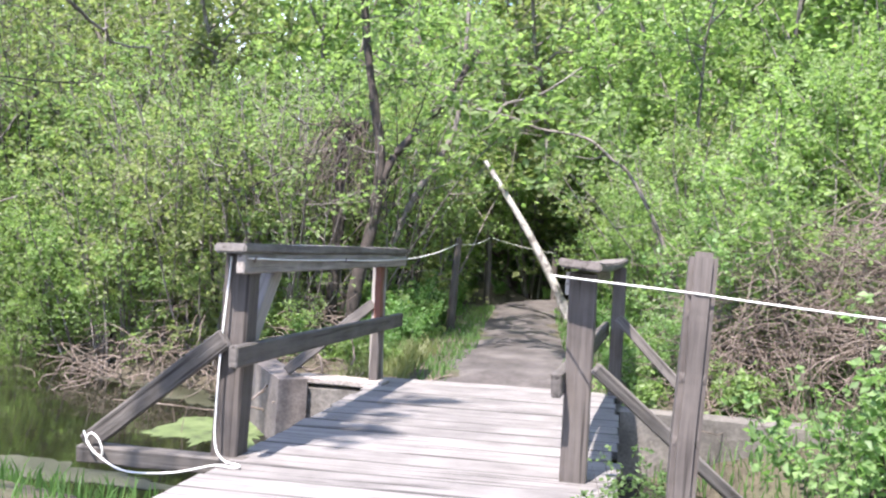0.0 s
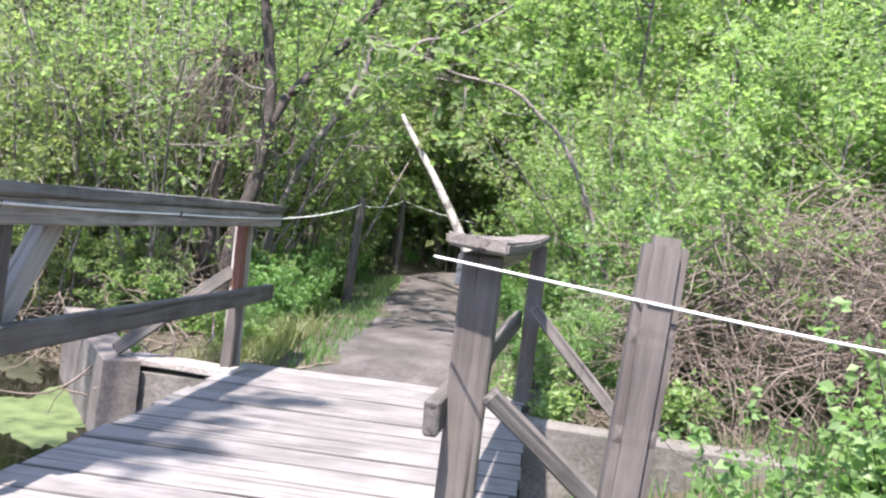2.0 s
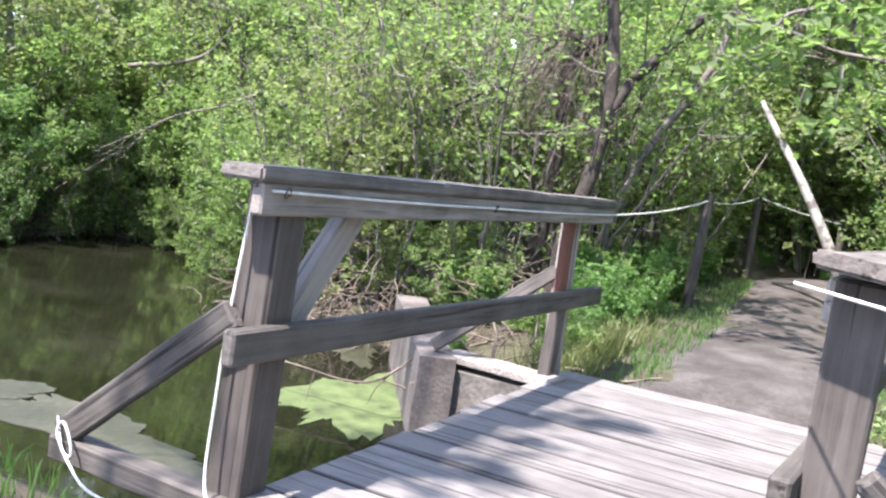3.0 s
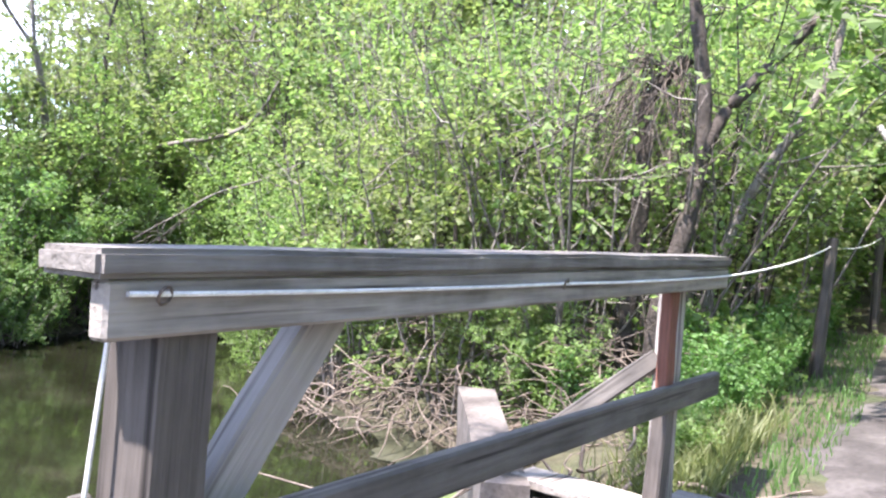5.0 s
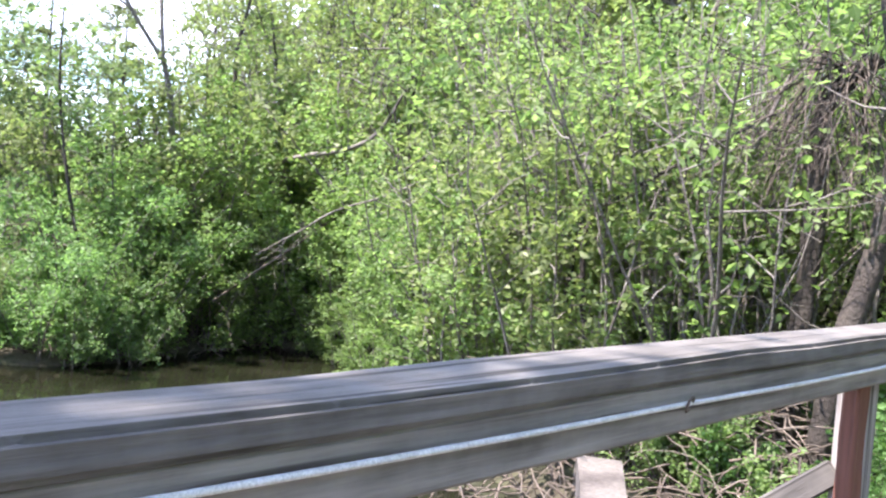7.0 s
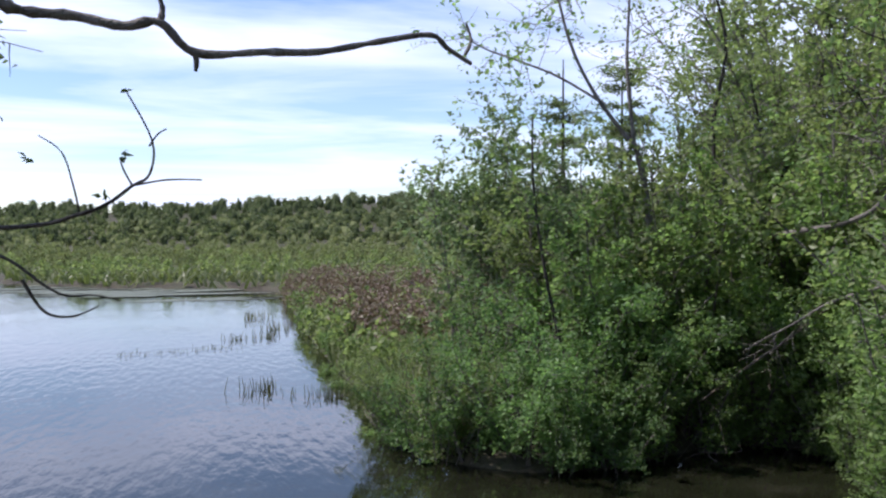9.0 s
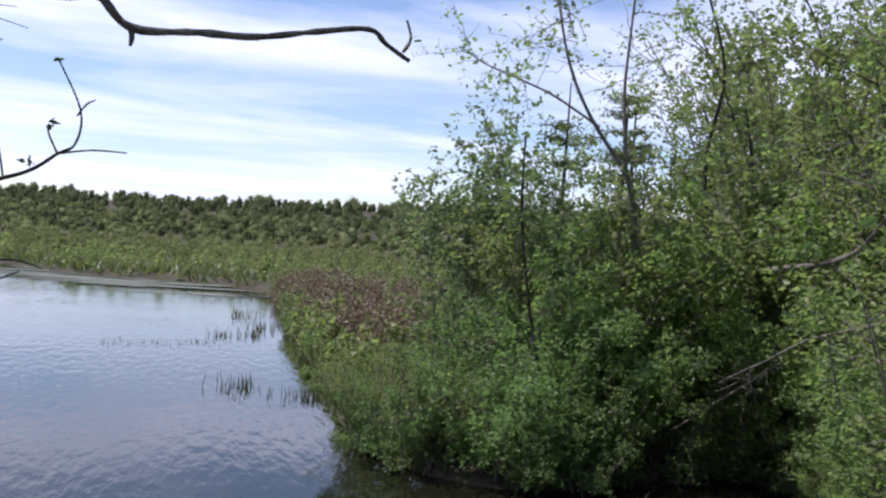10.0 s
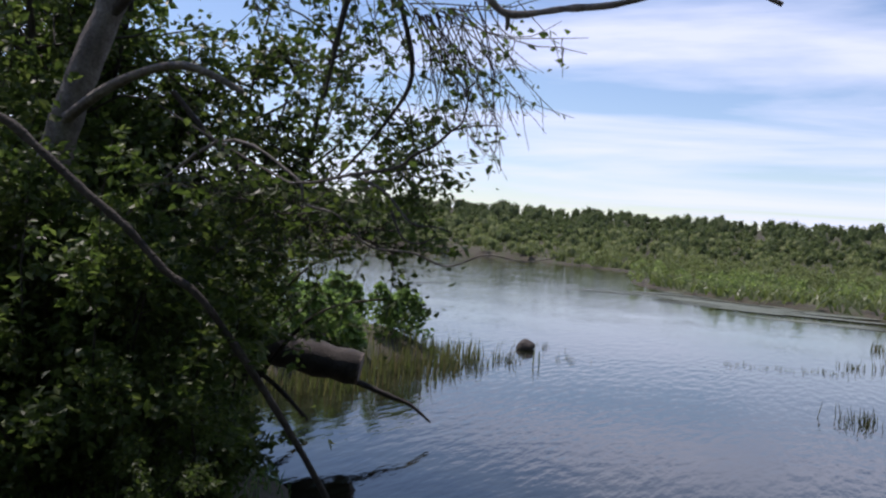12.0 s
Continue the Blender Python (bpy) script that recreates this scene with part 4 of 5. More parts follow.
limb([(-2.25, 7.7, -0.1), (-2.21, 7.7, 0.64), (-2.19, 7.73, 1.28), (-2.2, 7.75, 1.83), (-2.18, 7.77, 2.22), (-1.95, 7.93, 2.5)], 0.075, 0.06, DARKBARK, snag, "trunk", 0.1, 4)
spray(snag, [(-2.3, 7.6, 2.6), (-1.9, 7.8, 2.5)], (-0.15, -0.25, -0.9), 34, 1.5, 0.005, DEADWOOD, 7, 0.35, 0.0, "vine_spray")
spray(snag, [(-2.3, 7.6, 2.5), (-1.9, 7.8, 2.4)], (-0.1, -0.2, -0.8), 40, 1.3, 0.006, DARKBARK, 71, 0.5, 0.0, "vine_spray")
third = thing("tree", (0, 0, 0), "thin grey trunk slanting behind the forked tree", "tree")
limb([(-1.95, 8.2, 0.0), (-1.74, 8.33, 0.98), (-1.53, 8.49, 1.62), (-1.23, 8.7, 2.21), (-1.06, 8.82, 2.79), (-1.0, 8.9, 4.2)], 0.05, 0.025, BARK, third, "trunk", 0.06, 8)
spray(third, [(-1.2, 8.7, 2.2), (-1.0, 8.9, 4.0)], (0.0, -0.3, 0.3), 12, 1.0, 0.006, BARK, 9, 0.8, leaves=500, buds=0.09)
over = thing("tree", (0, 0, 0), "slender pale tree arching over the path", "tree")
limb([(1.75, 7.1, 0.0), (1.35, 6.95, 1.2), (1.02, 6.89, 1.84), (0.82, 6.87, 2.02), (0.56, 6.85, 2.22), (0.1, 6.82, 2.3), (-0.16, 6.8, 2.4), (-0.52, 6.77, 2.48)], 0.022, 0.009, BARK, over, "trunk", 0.08, 10)
limb([(-0.3, 6.79, 2.44), (-0.22, 6.8, 2.54), (0.11, 6.82, 2.64), (0.5, 6.8, 2.9)], 0.016, 0.008, BARK, over, "limb", 0.08, 11)
spray(over, [(0.9, 6.88, 1.9), (-0.5, 6.77, 2.5)], (-0.2, -0.3, 0.3), 20, 0.9, 0.005, BARK, 12, 0.8, leaves=520, buds=0.1)
lean = thing("fallen_log", (0, 0, 0), "pale birch log leaning across the path into the trees", "log")
limb([(-1.07, 11.25, 2.4), (-0.73, 11.14, 1.91), (-0.39, 11.04, 1.4), (-0.01, 10.93, 0.75), (0.3, 10.8, 0.1)], 0.035, 0.075, BIRCH, lean, "trunk", 0.04, 13, 10)
# bare saplings on the point
bare = thing("sapling", (0, 0, 0), "half dead grey sapling, forked and almost bare", "tree")
limb([(-10.02, 8.20, -0.54), (-10.03, 8.14, 0.14), (-10.05, 7.97, 1.25), (-10.07, 7.81, 2.50), (-10.10, 7.70, 2.96)], 0.05, 0.036, BARK, bare, "trunk", 0.05, 14)
limb([(-10.10, 7.70, 2.94), (-10.20, 7.25, 3.55), (-10.27, 6.94, 4.23), (-10.31, 6.73, 5.19)], 0.028, 0.012, BARK, bare, "limb", 0.05, 15)
limb([(-10.10, 7.70, 2.94), (-10.10, 7.61, 3.81), (-10.09, 7.62, 4.40), (-10.06, 7.66, 5.29)], 0.026, 0.012, BARK, bare, "limb", 0.05, 16)
limb([(-10.18, 7.36, 3.44), (-10.30, 6.85, 3.75), (-10.40, 6.45, 3.92), (-10.52, 6.00, 4.09), (-10.58, 5.72, 4.27)], 0.018, 0.006, BARK, bare, "limb", 0.05, 17)
spray(bare, [(-10.15, 7.46, 3.38), (-10.31, 6.72, 5.19)], (0, -0.3, 0.5), 20, 1.0, 0.0055, BARK, 18, 0.6, leaves=240, buds=0.08)
spray(bare, [(-10.25, 6.93, 3.70), (-10.57, 5.76, 4.23)], (0, -0.3, 0.6), 16, 0.7, 0.005, BARK, 19, 0.6, leaves=260, buds=0.07)
spray(bare, [(-10.10, 7.67, 3.49), (-10.06, 7.67, 5.19)], (0, 0.2, 0.5), 18, 0.9, 0.0055, BARK, 20, 0.6, leaves=160, buds=0.07)
thin = thing("sapling", (0, 0, 0), "thin dark sapling rising from the shore bushes", "tree")
limb([(-9.64, 6.92, -0.58), (-9.68, 6.72, 0.25), (-9.72, 6.47, 1.34), (-9.75, 6.32, 2.38), (-9.73, 6.30, 3.22)], 0.028, 0.01, DARKBARK, thin, "trunk", 0.05, 21)
spray(thin, [(-9.72, 6.42, 1.46), (-9.73, 6.32, 3.11)], (0, 0.1, 0.5), 16, 0.6, 0.0045, BARK, 22, 0.6, leaves=420, buds=0.07)
for k, pts in enumerate(([(-10.31, 8.88, -0.54), (-10.25, 8.86, 1.06), (-10.24, 8.86, 2.24), (-10.23, 8.81, 3.27), (-10.17, 8.94, 4.30), (-10.25, 8.57, 5.50)],
                         [(-10.39, 9.32, -0.87), (-10.32, 9.38, 0.87), (-10.28, 9.48, 1.50), (-10.22, 9.69, 2.49), (-10.09, 10.10, 3.43), (-10.02, 10.31, 4.54)],
                         [(-10.36, 9.38, -0.87), (-10.31, 9.44, 1.08), (-10.26, 9.58, 1.93), (-10.24, 9.57, 2.63), (-10.28, 9.34, 3.88)])):
    st = thing("sapling", (0, 0, 0), "slim dark stem with thin fresh leaves on the point", "tree", "stems on the point")
    limb(pts, 0.05 if k else 0.038, 0.014, DARKBARK, st, "trunk", 0.06, 30 + k)
    spray(st, pts[2:], (0, -0.1, 0.5), 18, 0.9, 0.0055, BARK, 40 + k, 0.7, leaves=420, buds=0.075)
dead = thing("dead_branch", (0, 0, 0), "pale bare branch sticking out of the shore bush", "branch")
limb([(-9.01, 7.91, 0.15), (-8.82, 8.36, 0.53), (-8.71, 8.75, 0.81), (-8.62, 9.08, 1.07), (-8.54, 9.40, 1.30), (-8.42, 9.79, 1.48)], 0.012, 0.022, DEADWOOD, dead, "stem", 0.08, 50)
spray(dead, [(-9.01, 7.91, 0.15), (-8.71, 8.75, 0.77)], (-0.2, -0.4, -0.5), 9, 0.6, 0.004, DEADWOOD, 51, 0.5)

# the tree on the near bank whose limb hangs before the view
bank_tree = thing("tree", (0, 0, 0), "bare grey limbed tree on the near bank", "tree")
limb([(-3.1, -1.9, -0.15), (-3.0, -1.7, 1.2), (-2.9, -1.4, 2.4), (-2.85, -1.1, 3.6), (-2.9, -0.9, 5.0)], 0.11, 0.05, BARK, bank_tree, "trunk", 0.05, 52)
limb([(-2.9, -1.4, 2.5), (-2.5, -0.4, 3.1), (-2.15, 0.8, 2.95), (-2.06, 1.7, 2.62), (-2.07, 2.2, 2.39), (-2.07, 2.47, 2.31), (-2.08, 2.54, 2.29), (-2.09, 2.62, 2.288), (-2.09, 2.7, 2.275), (-2.1, 2.76, 2.287), (-2.11, 2.82, 2.238), (-2.11, 2.94, 2.245), (-2.11, 3.04, 2.25), (-2.1, 3.15, 2.272), (-2.1, 3.25, 2.29), (-2.12, 3.29, 2.27), (-2.13, 3.34, 2.245)], 0.0135, 0.0042, BARK, bank_tree, "limb", 0.09, 53)
limb([(-2.12, 3.325, 2.26), (-2.13, 3.34, 2.29), (-2.13, 3.33, 2.325)], 0.004, 0.002, BARK, bank_tree, "twig", 0.1, 54)
limb([(-2.1, 2.76, 2.285), (-2.1, 2.765, 2.31), (-2.1, 2.76, 2.33)], 0.007, 0.003, BARK, bank_tree, "twig", 0.1, 55)
limb([(-2.11, 2.82, 2.24), (-2.11, 2.822, 2.22), (-2.11, 2.82, 2.205)], 0.006, 0.003, BARK, bank_tree, "twig", 0.1, 56)
# leafy limbs above the view, added to shade the left rail and deck
limb([(-2.88, -1.2, 3.3), (-2.85, -0.2, 4.2), (-2.7, 1.0, 4.9), (-2.3, 2.2, 5.3), (-1.9, 3.2, 5.5)], 0.05, 0.014, BARK, bank_tree, "limb", 0.06, 58)
limb([(-2.86, -1.0, 3.9), (-2.3, -0.4, 4.7), (-1.75, 0.4, 5.2), (-1.35, 1.4, 5.4)], 0.04, 0.012, BARK, bank_tree, "limb", 0.06, 59)
spray(bank_tree, [(-2.85, -0.2, 4.2), (-2.7, 1.0, 4.9), (-2.3, 2.2, 5.3), (-1.9, 3.2, 5.5)], (0.1, 0.2, 0.15), 40, 1.2, 0.006, BARK, 66, 0.7, leaves=900, buds=0.11)
spray(bank_tree, [(-2.0, -0.3, 4.9), (-1.6, 0.4, 5.2), (-1.35, 1.4, 5.4)], (-0.05, 0.2, 0.15), 26, 0.75, 0.005, BARK, 67, 0.55, leaves=1150, buds=0.11)
leaning = thing("tree", (-0.35, 0.28, 0.02), "thick grey trunk leaning over the shaded bank", "tree")
limb([(-4.75, -2.6, -0.1), (-4.82, -2.4, 0.9), (-4.86, -2.24, 1.61), (-4.91, -2.13, 2.27), (-4.98, -1.98, 2.85), (-5.06, -1.82, 3.42), (-5.2, -1.5, 5.0)], 0.15, 0.09, BARK, leaning, "trunk", 0.05, 70, 10)
limb([(-4.9, -2.2, 2.3), (-4.75, -1.5, 2.6), (-4.85, -1.0, 2.75), (-5.0, -0.6, 2.6)], 0.045, 0.02, BARK, leaning, "limb", 0.05, 71)
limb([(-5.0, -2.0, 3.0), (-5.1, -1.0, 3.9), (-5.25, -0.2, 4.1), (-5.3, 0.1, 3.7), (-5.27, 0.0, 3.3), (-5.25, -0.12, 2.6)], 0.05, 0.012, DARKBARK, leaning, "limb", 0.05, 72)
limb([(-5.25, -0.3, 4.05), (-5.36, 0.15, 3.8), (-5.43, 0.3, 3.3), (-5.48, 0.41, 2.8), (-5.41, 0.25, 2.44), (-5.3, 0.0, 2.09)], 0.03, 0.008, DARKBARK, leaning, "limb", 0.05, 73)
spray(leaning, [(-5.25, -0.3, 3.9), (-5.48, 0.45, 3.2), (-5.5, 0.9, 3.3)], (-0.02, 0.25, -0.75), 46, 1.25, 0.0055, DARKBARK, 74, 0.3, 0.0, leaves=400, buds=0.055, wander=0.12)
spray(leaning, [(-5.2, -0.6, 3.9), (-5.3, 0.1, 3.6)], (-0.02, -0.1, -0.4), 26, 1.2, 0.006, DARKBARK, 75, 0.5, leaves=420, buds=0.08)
BO = np.array((-0.35, 0.28, 0.02))
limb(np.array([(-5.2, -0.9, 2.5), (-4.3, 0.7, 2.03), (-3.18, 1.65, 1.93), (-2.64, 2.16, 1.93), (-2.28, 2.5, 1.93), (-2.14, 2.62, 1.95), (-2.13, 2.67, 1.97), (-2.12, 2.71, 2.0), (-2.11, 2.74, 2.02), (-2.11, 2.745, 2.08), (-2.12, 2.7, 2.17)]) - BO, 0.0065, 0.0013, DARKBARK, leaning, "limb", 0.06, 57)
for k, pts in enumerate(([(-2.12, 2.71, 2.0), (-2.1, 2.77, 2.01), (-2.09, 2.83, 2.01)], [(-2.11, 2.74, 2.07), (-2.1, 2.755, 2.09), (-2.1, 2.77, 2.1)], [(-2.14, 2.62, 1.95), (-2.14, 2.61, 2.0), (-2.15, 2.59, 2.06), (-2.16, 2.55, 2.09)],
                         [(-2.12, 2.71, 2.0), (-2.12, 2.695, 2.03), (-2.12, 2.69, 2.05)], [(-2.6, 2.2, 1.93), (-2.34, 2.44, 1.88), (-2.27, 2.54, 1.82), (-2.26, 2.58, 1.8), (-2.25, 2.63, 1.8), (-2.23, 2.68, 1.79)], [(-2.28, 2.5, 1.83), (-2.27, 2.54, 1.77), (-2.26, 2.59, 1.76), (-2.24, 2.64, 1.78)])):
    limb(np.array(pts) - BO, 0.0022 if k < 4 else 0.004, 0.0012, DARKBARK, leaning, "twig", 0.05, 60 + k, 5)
for p in ((-2.12, 2.7, 2.17), (-2.12, 2.69, 2.055), (-2.165, 2.53, 2.05), (-2.13, 2.66, 1.985)):
    rng = np.random.default_rng(int(p[2] * 1000))
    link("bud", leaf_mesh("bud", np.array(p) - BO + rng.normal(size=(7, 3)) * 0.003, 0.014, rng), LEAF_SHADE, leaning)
dark_limb = thing("dead_branch", (-0.35, 0.28, 0.02), "dark fallen branch slanting down the bank", "branch")
limb([(-3.5, -1.6, 2.3), (-3.66, -1.25, 2.23), (-3.76, -1.01, 2.05), (-3.87, -0.77, 1.84), (-3.97, -0.53, 1.65), (-4.06, -0.32, 1.43), (-4.18, -0.05, 1.2), (-4.6, 0.5, 0.2), (-4.9, 0.8, -0.7)], 0.028, 0.02, DARKBARK, dark_limb, "stem", 0.1, 76)
curl = thing("dead_branch", (-0.35, 0.28, 0.02), "thin bare curling branch over the water", "branch")
limb([(-4.6, -1.3, 1.6), (-4.4, -0.3, 2.2), (-4.34, 0.3, 2.02), (-4.37, 0.37, 1.87), (-4.44, 0.54, 1.82), (-4.52, 0.72, 1.66), (-4.62, 0.95, 1.64), (-4.7, 1.13, 1.58), (-4.79, 1.32, 1.66), (-4.87, 1.52, 1.64), (-4.95, 1.69, 1.68)], 0.012, 0.003, BARK, curl, "stem", 0.08, 77, 6)
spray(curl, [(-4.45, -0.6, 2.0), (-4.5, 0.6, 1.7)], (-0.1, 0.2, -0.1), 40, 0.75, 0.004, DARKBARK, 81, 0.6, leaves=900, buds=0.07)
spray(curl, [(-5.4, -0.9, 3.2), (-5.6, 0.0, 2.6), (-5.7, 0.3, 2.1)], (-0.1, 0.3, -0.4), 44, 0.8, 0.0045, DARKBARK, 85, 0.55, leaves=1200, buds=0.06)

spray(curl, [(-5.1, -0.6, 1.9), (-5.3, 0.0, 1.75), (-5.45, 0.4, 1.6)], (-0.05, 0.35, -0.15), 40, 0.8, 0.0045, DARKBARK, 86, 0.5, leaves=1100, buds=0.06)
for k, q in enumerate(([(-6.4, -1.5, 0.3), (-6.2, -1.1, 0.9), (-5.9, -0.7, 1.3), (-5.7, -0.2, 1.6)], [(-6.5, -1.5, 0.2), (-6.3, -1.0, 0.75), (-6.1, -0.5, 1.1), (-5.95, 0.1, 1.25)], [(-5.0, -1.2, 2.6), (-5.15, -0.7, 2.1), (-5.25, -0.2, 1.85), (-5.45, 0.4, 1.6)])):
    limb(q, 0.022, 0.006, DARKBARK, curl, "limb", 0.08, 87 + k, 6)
sawn = thing("fallen_log", (-0.35, 0.28, 0.02), "dark sawn log jutting out over the pond", "log")
limb([(-7.4, -5.2, 0.6), (-8.18, -3.34, 0.5), (-8.54, -2.53, 0.32), (-8.89, -1.73, 0.18)], 0.2, 0.19, DARKBARK, sawn, "trunk", 0.05, 82, 14)
bm = bmesh.new()
bmesh.ops.create_cone(bm, cap_ends=True, segments=16, radius1=0.185, radius2=0.18, depth=0.03)
e_ = part("sawn_end", bm, DEADWOOD, sawn)
e_.matrix_basis = beam_between((-8.885, -1.745, 0.182), (-8.9, -1.71, 0.176), 1, 1)[0]
limb([(-8.8, -1.9, 0.1), (-9.02, -1.42, -0.09), (-9.12, -1.19, -0.17), (-9.2, -0.95, -0.35)], 0.04, 0.012, DARKBARK, sawn, "limb", 0.08, 83)
limb([(-8.2, -3.0, 0.3), (-8.4, -2.5, -0.05), (-8.5, -2.1, -0.4)], 0.04, 0.02, DARKBARK, sawn, "limb", 0.08, 84)


snapped = thing("dead_branch", (0, 0, 0), "pale bare branch leaning out over the inlet", "branch")
limb([(-6.6, 8.9, 1.75), (-6.97, 8.6, 1.5), (-7.54, 8.4, 1.3), (-7.99, 8.3, 1.05), (-8.45, 8.3, 0.86), (-8.75, 8.25, 0.7)], 0.014, 0.007, BARK, snapped, "stem", 0.08, 110, 7)
spray(snapped, [(-7.54, 8.4, 1.3), (-8.75, 8.25, 0.7)], (-0.4, -0.2, -0.4), 10, 0.5, 0.004, BARK, 111, 0.5)
bough = thing("dead_branch", (0, 0, 0), "dark bent bough arching out of the thicket", "branch")
limb([(-3.3, 7.3, -0.1), (-3.36, 7.1, 0.5), (-3.38, 7.0, 1.16), (-3.33, 7.0, 1.37), (-3.14, 7.0, 1.53), (-2.87, 7.05, 1.7), (-2.4, 7.2, 2.0)], 0.022, 0.009, DARKBARK, bough, "stem", 0.06, 112, 7)
spray(bough, [(-3.33, 7.0, 1.37), (-2.5, 7.1, 1.95)], (0.1, -0.1, 0.4), 10, 0.6, 0.004, DARKBARK, 113, 0.6, leaves=140, buds=0.055)
twisted = thing("dead_branch", (0, 0, 0), "grey twisted branch rising above the shore shrubs", "branch")
limb([(-10.1, 9.3, 1.0), (-9.7, 9.2, 1.8), (-8.99, 9.0, 1.93), (-8.19, 8.95, 2.0), (-7.68, 8.95, 2.14), (-7.39, 8.95, 2.38), (-7.18, 9.0, 2.73), (-6.88, 9.1, 3.08)], 0.04, 0.012, BARK, twisted, "stem", 0.07, 114, 7)
spray(twisted, [(-8.19, 8.95, 2.0), (-6.9, 9.1, 3.0)], (0.1, -0.2, 0.4), 14, 0.8, 0.006, BARK, 115, 0.6, leaves=160, buds=0.06)
for k, (x, y_, tx, ty, h) in enumerate(((-3.9, 7.5, 0.3, -0.1, 2.6), (-4.6, 7.9, -0.4, 0.0, 3.0), (-5.4, 8.6, 0.5, -0.2, 3.4), (-3.0, 7.7, 0.5, 0.0, 2.8), (-6.4, 9.4, -0.3, -0.1, 3.4), (-2.75, 7.4, -0.4, 0.1, 2.4))):
    stem_ = thing("sapling", (x, y_, height(x, y_)), "thin bare grey stem slanting through the thicket", "tree", "stems in the thicket")
    limb([(0, 0, -0.1), (tx * 0.2, ty * 0.2, h * 0.3), (tx * 0.7, ty * 0.6, h * 0.65), (tx * 1.5, ty, h)], 0.026, 0.009, BARK if k % 2 else DARKBARK, stem_, "trunk", 0.06, 120 + k, 6)
    spray(stem_, [(tx * 0.5, ty * 0.5, h * 0.5), (tx * 1.5, ty, h)], (tx, ty - 0.1, 0.5), 9, 0.7, 0.0045, BARK, 130 + k, 0.6, leaves=170, buds=0.06)


def tangle(name, count, box, length, r, mat, label, seed, down=0.35):
    """A heap of dry stems lying across one another."""
    rng = np.random.default_rng(seed)
    t = Tubes(4)
    (x0, x1), (y0, y1), (h0, h1) = box
    for _ in range(count):
        x, y_ = rng.uniform(x0, x1), rng.uniform(y0, y1)
        u, v = (x - x0) / (x1 - x0) * 2 - 1, (y_ - y0) / (y1 - y0) * 2 - 1
        z = max(height(x, y_), WATER_Z) + h0 + (h1 - h0) * max(0.05, 1 - 0.7 * (u * u + v * v)) * rng.uniform(0.3, 1.0)
        p = curve_path(rng, (x, y_, z), (rng.normal(), rng.normal(), rng.uniform(-0.5, 0.6)), length * rng.uniform(0.4, 1.2), 8, 0.28, -down * 0.3)
        floor_ = np.maximum(land(p[:, 0], p[:, 1]), WATER_Z - 0.05)
        p[:, 2] = np.maximum(p[:, 2], floor_ + 0.01)
        t.add(p, np.linspace(r, r * 0.4, 8) * rng.uniform(0.6, 1.5))
    return link(name, t.mesh(name), mat, label=label, category="brushwood", kind="stuff")


tangle("dead_vines", 2600, ((1.55, 4.6), (5.0, 6.6), (0.05, 1.75)), 1.0, 0.004, DEADWOOD, "heap of dry brown vines and brambles", 91)
tangle("dead_vines", 160, ((4.6, 7.6), (8.0, 10.0), (0.6, 3.4)), 1.6, 0.009, DEADWOOD, "heap of dry grey twigs up the slope", 92)
tangle("brushwood", 560, ((-5.0, -1.8), (6.3, 8.4), (0.02, 0.7)), 0.9, 0.006, DEADWOOD, "brown brushwood piled along the water's edge", 93)
tangle("brushwood", 120, ((-10.6, -9.1), (6.0, 9.4), (0.02, 0.8)), 1.0, 0.006, DEADWOOD, "brown dead twigs in the shore bushes", 94)
tangle("brushwood", 180, ((-12.0, -9.5), (6.2, 9.2), (0.3, 2.2)), 1.1, 0.005, DEADWOOD, "thin dead stems among the shore bushes", 98)
tangle("dead_sticks", 26, ((-1.9, -1.0), (4.9, 5.8), (0.02, 0.35)), 0.8, 0.011, DEADWOOD, "pale dry sticks beside the abutment", 95)
stick = thing("dead_branch", (0, 0, 0), "thin bare stick lying over the duckweed", "branch")
limb([(-1.75, 4.9, 0.0), (-1.95, 4.75, -0.22), (-2.2, 4.75, -0.3), (-2.6, 4.72, -0.28), (-3.1, 4.7, -0.27)], 0.009, 0.004, DEADWOOD, stick, "stem", 0.1, 96, 6)
limb([(-2.45, 4.73, -0.29), (-2.47, 4.72, -0.38), (-2.48, 4.7, -0.49)], 0.005, 0.003, DEADWOOD, stick, "twig", 0.1, 97, 5)


# ---- marsh, reeds and far woods ----
def blades(name, count, region, blade, width, mat, label, seed, base=0.0, wet=False, category="grass", lean_=0.25):
    """Upright blades over a stretch of the plan, in one mesh."""
    rng = np.random.default_rng(seed)
    x, y_ = region(rng, count)
    if not wet:
        keep = ~in_pond(x, y_)
        x, y_ = x[keep], y_[keep]
    c_ = np.stack((x, y_, np.maximum(land(x, y_), WATER_Z - 0.02) + base), -1)
    n_ = len(c_)
    h = blade * rng.uniform(0.5, 1.3, n_)[:, None]
    a = rng.uniform(0, np.pi, n_)
    s = np.stack((np.cos(a), np.sin(a), 0 * a), -1) * width
    ln = rng.normal(size=(n_, 3)) * lean_ * h
    ln[:, 2] = 0
    up_ = np.array((0, 0, 1.0)) * h
    v = np.stack((c_ - s, c_ + s, c_ + up_ * 0.6 + ln * 0.4 + s * 0.7, c_ + up_ * 0.6 + ln * 0.4 - s * 0.7, c_ + up_ + ln), 1).reshape(-1, 3)
    k = np.arange(n_)[:, None] * 5
    f = np.concatenate((k + (0, 1, 2), k + (0, 2, 3), k + (3, 2, 4)), 1).reshape(-1, 3)
    return link(name, mesh_of(name, v, f), mat, label=label, category=category, kind="stuff")


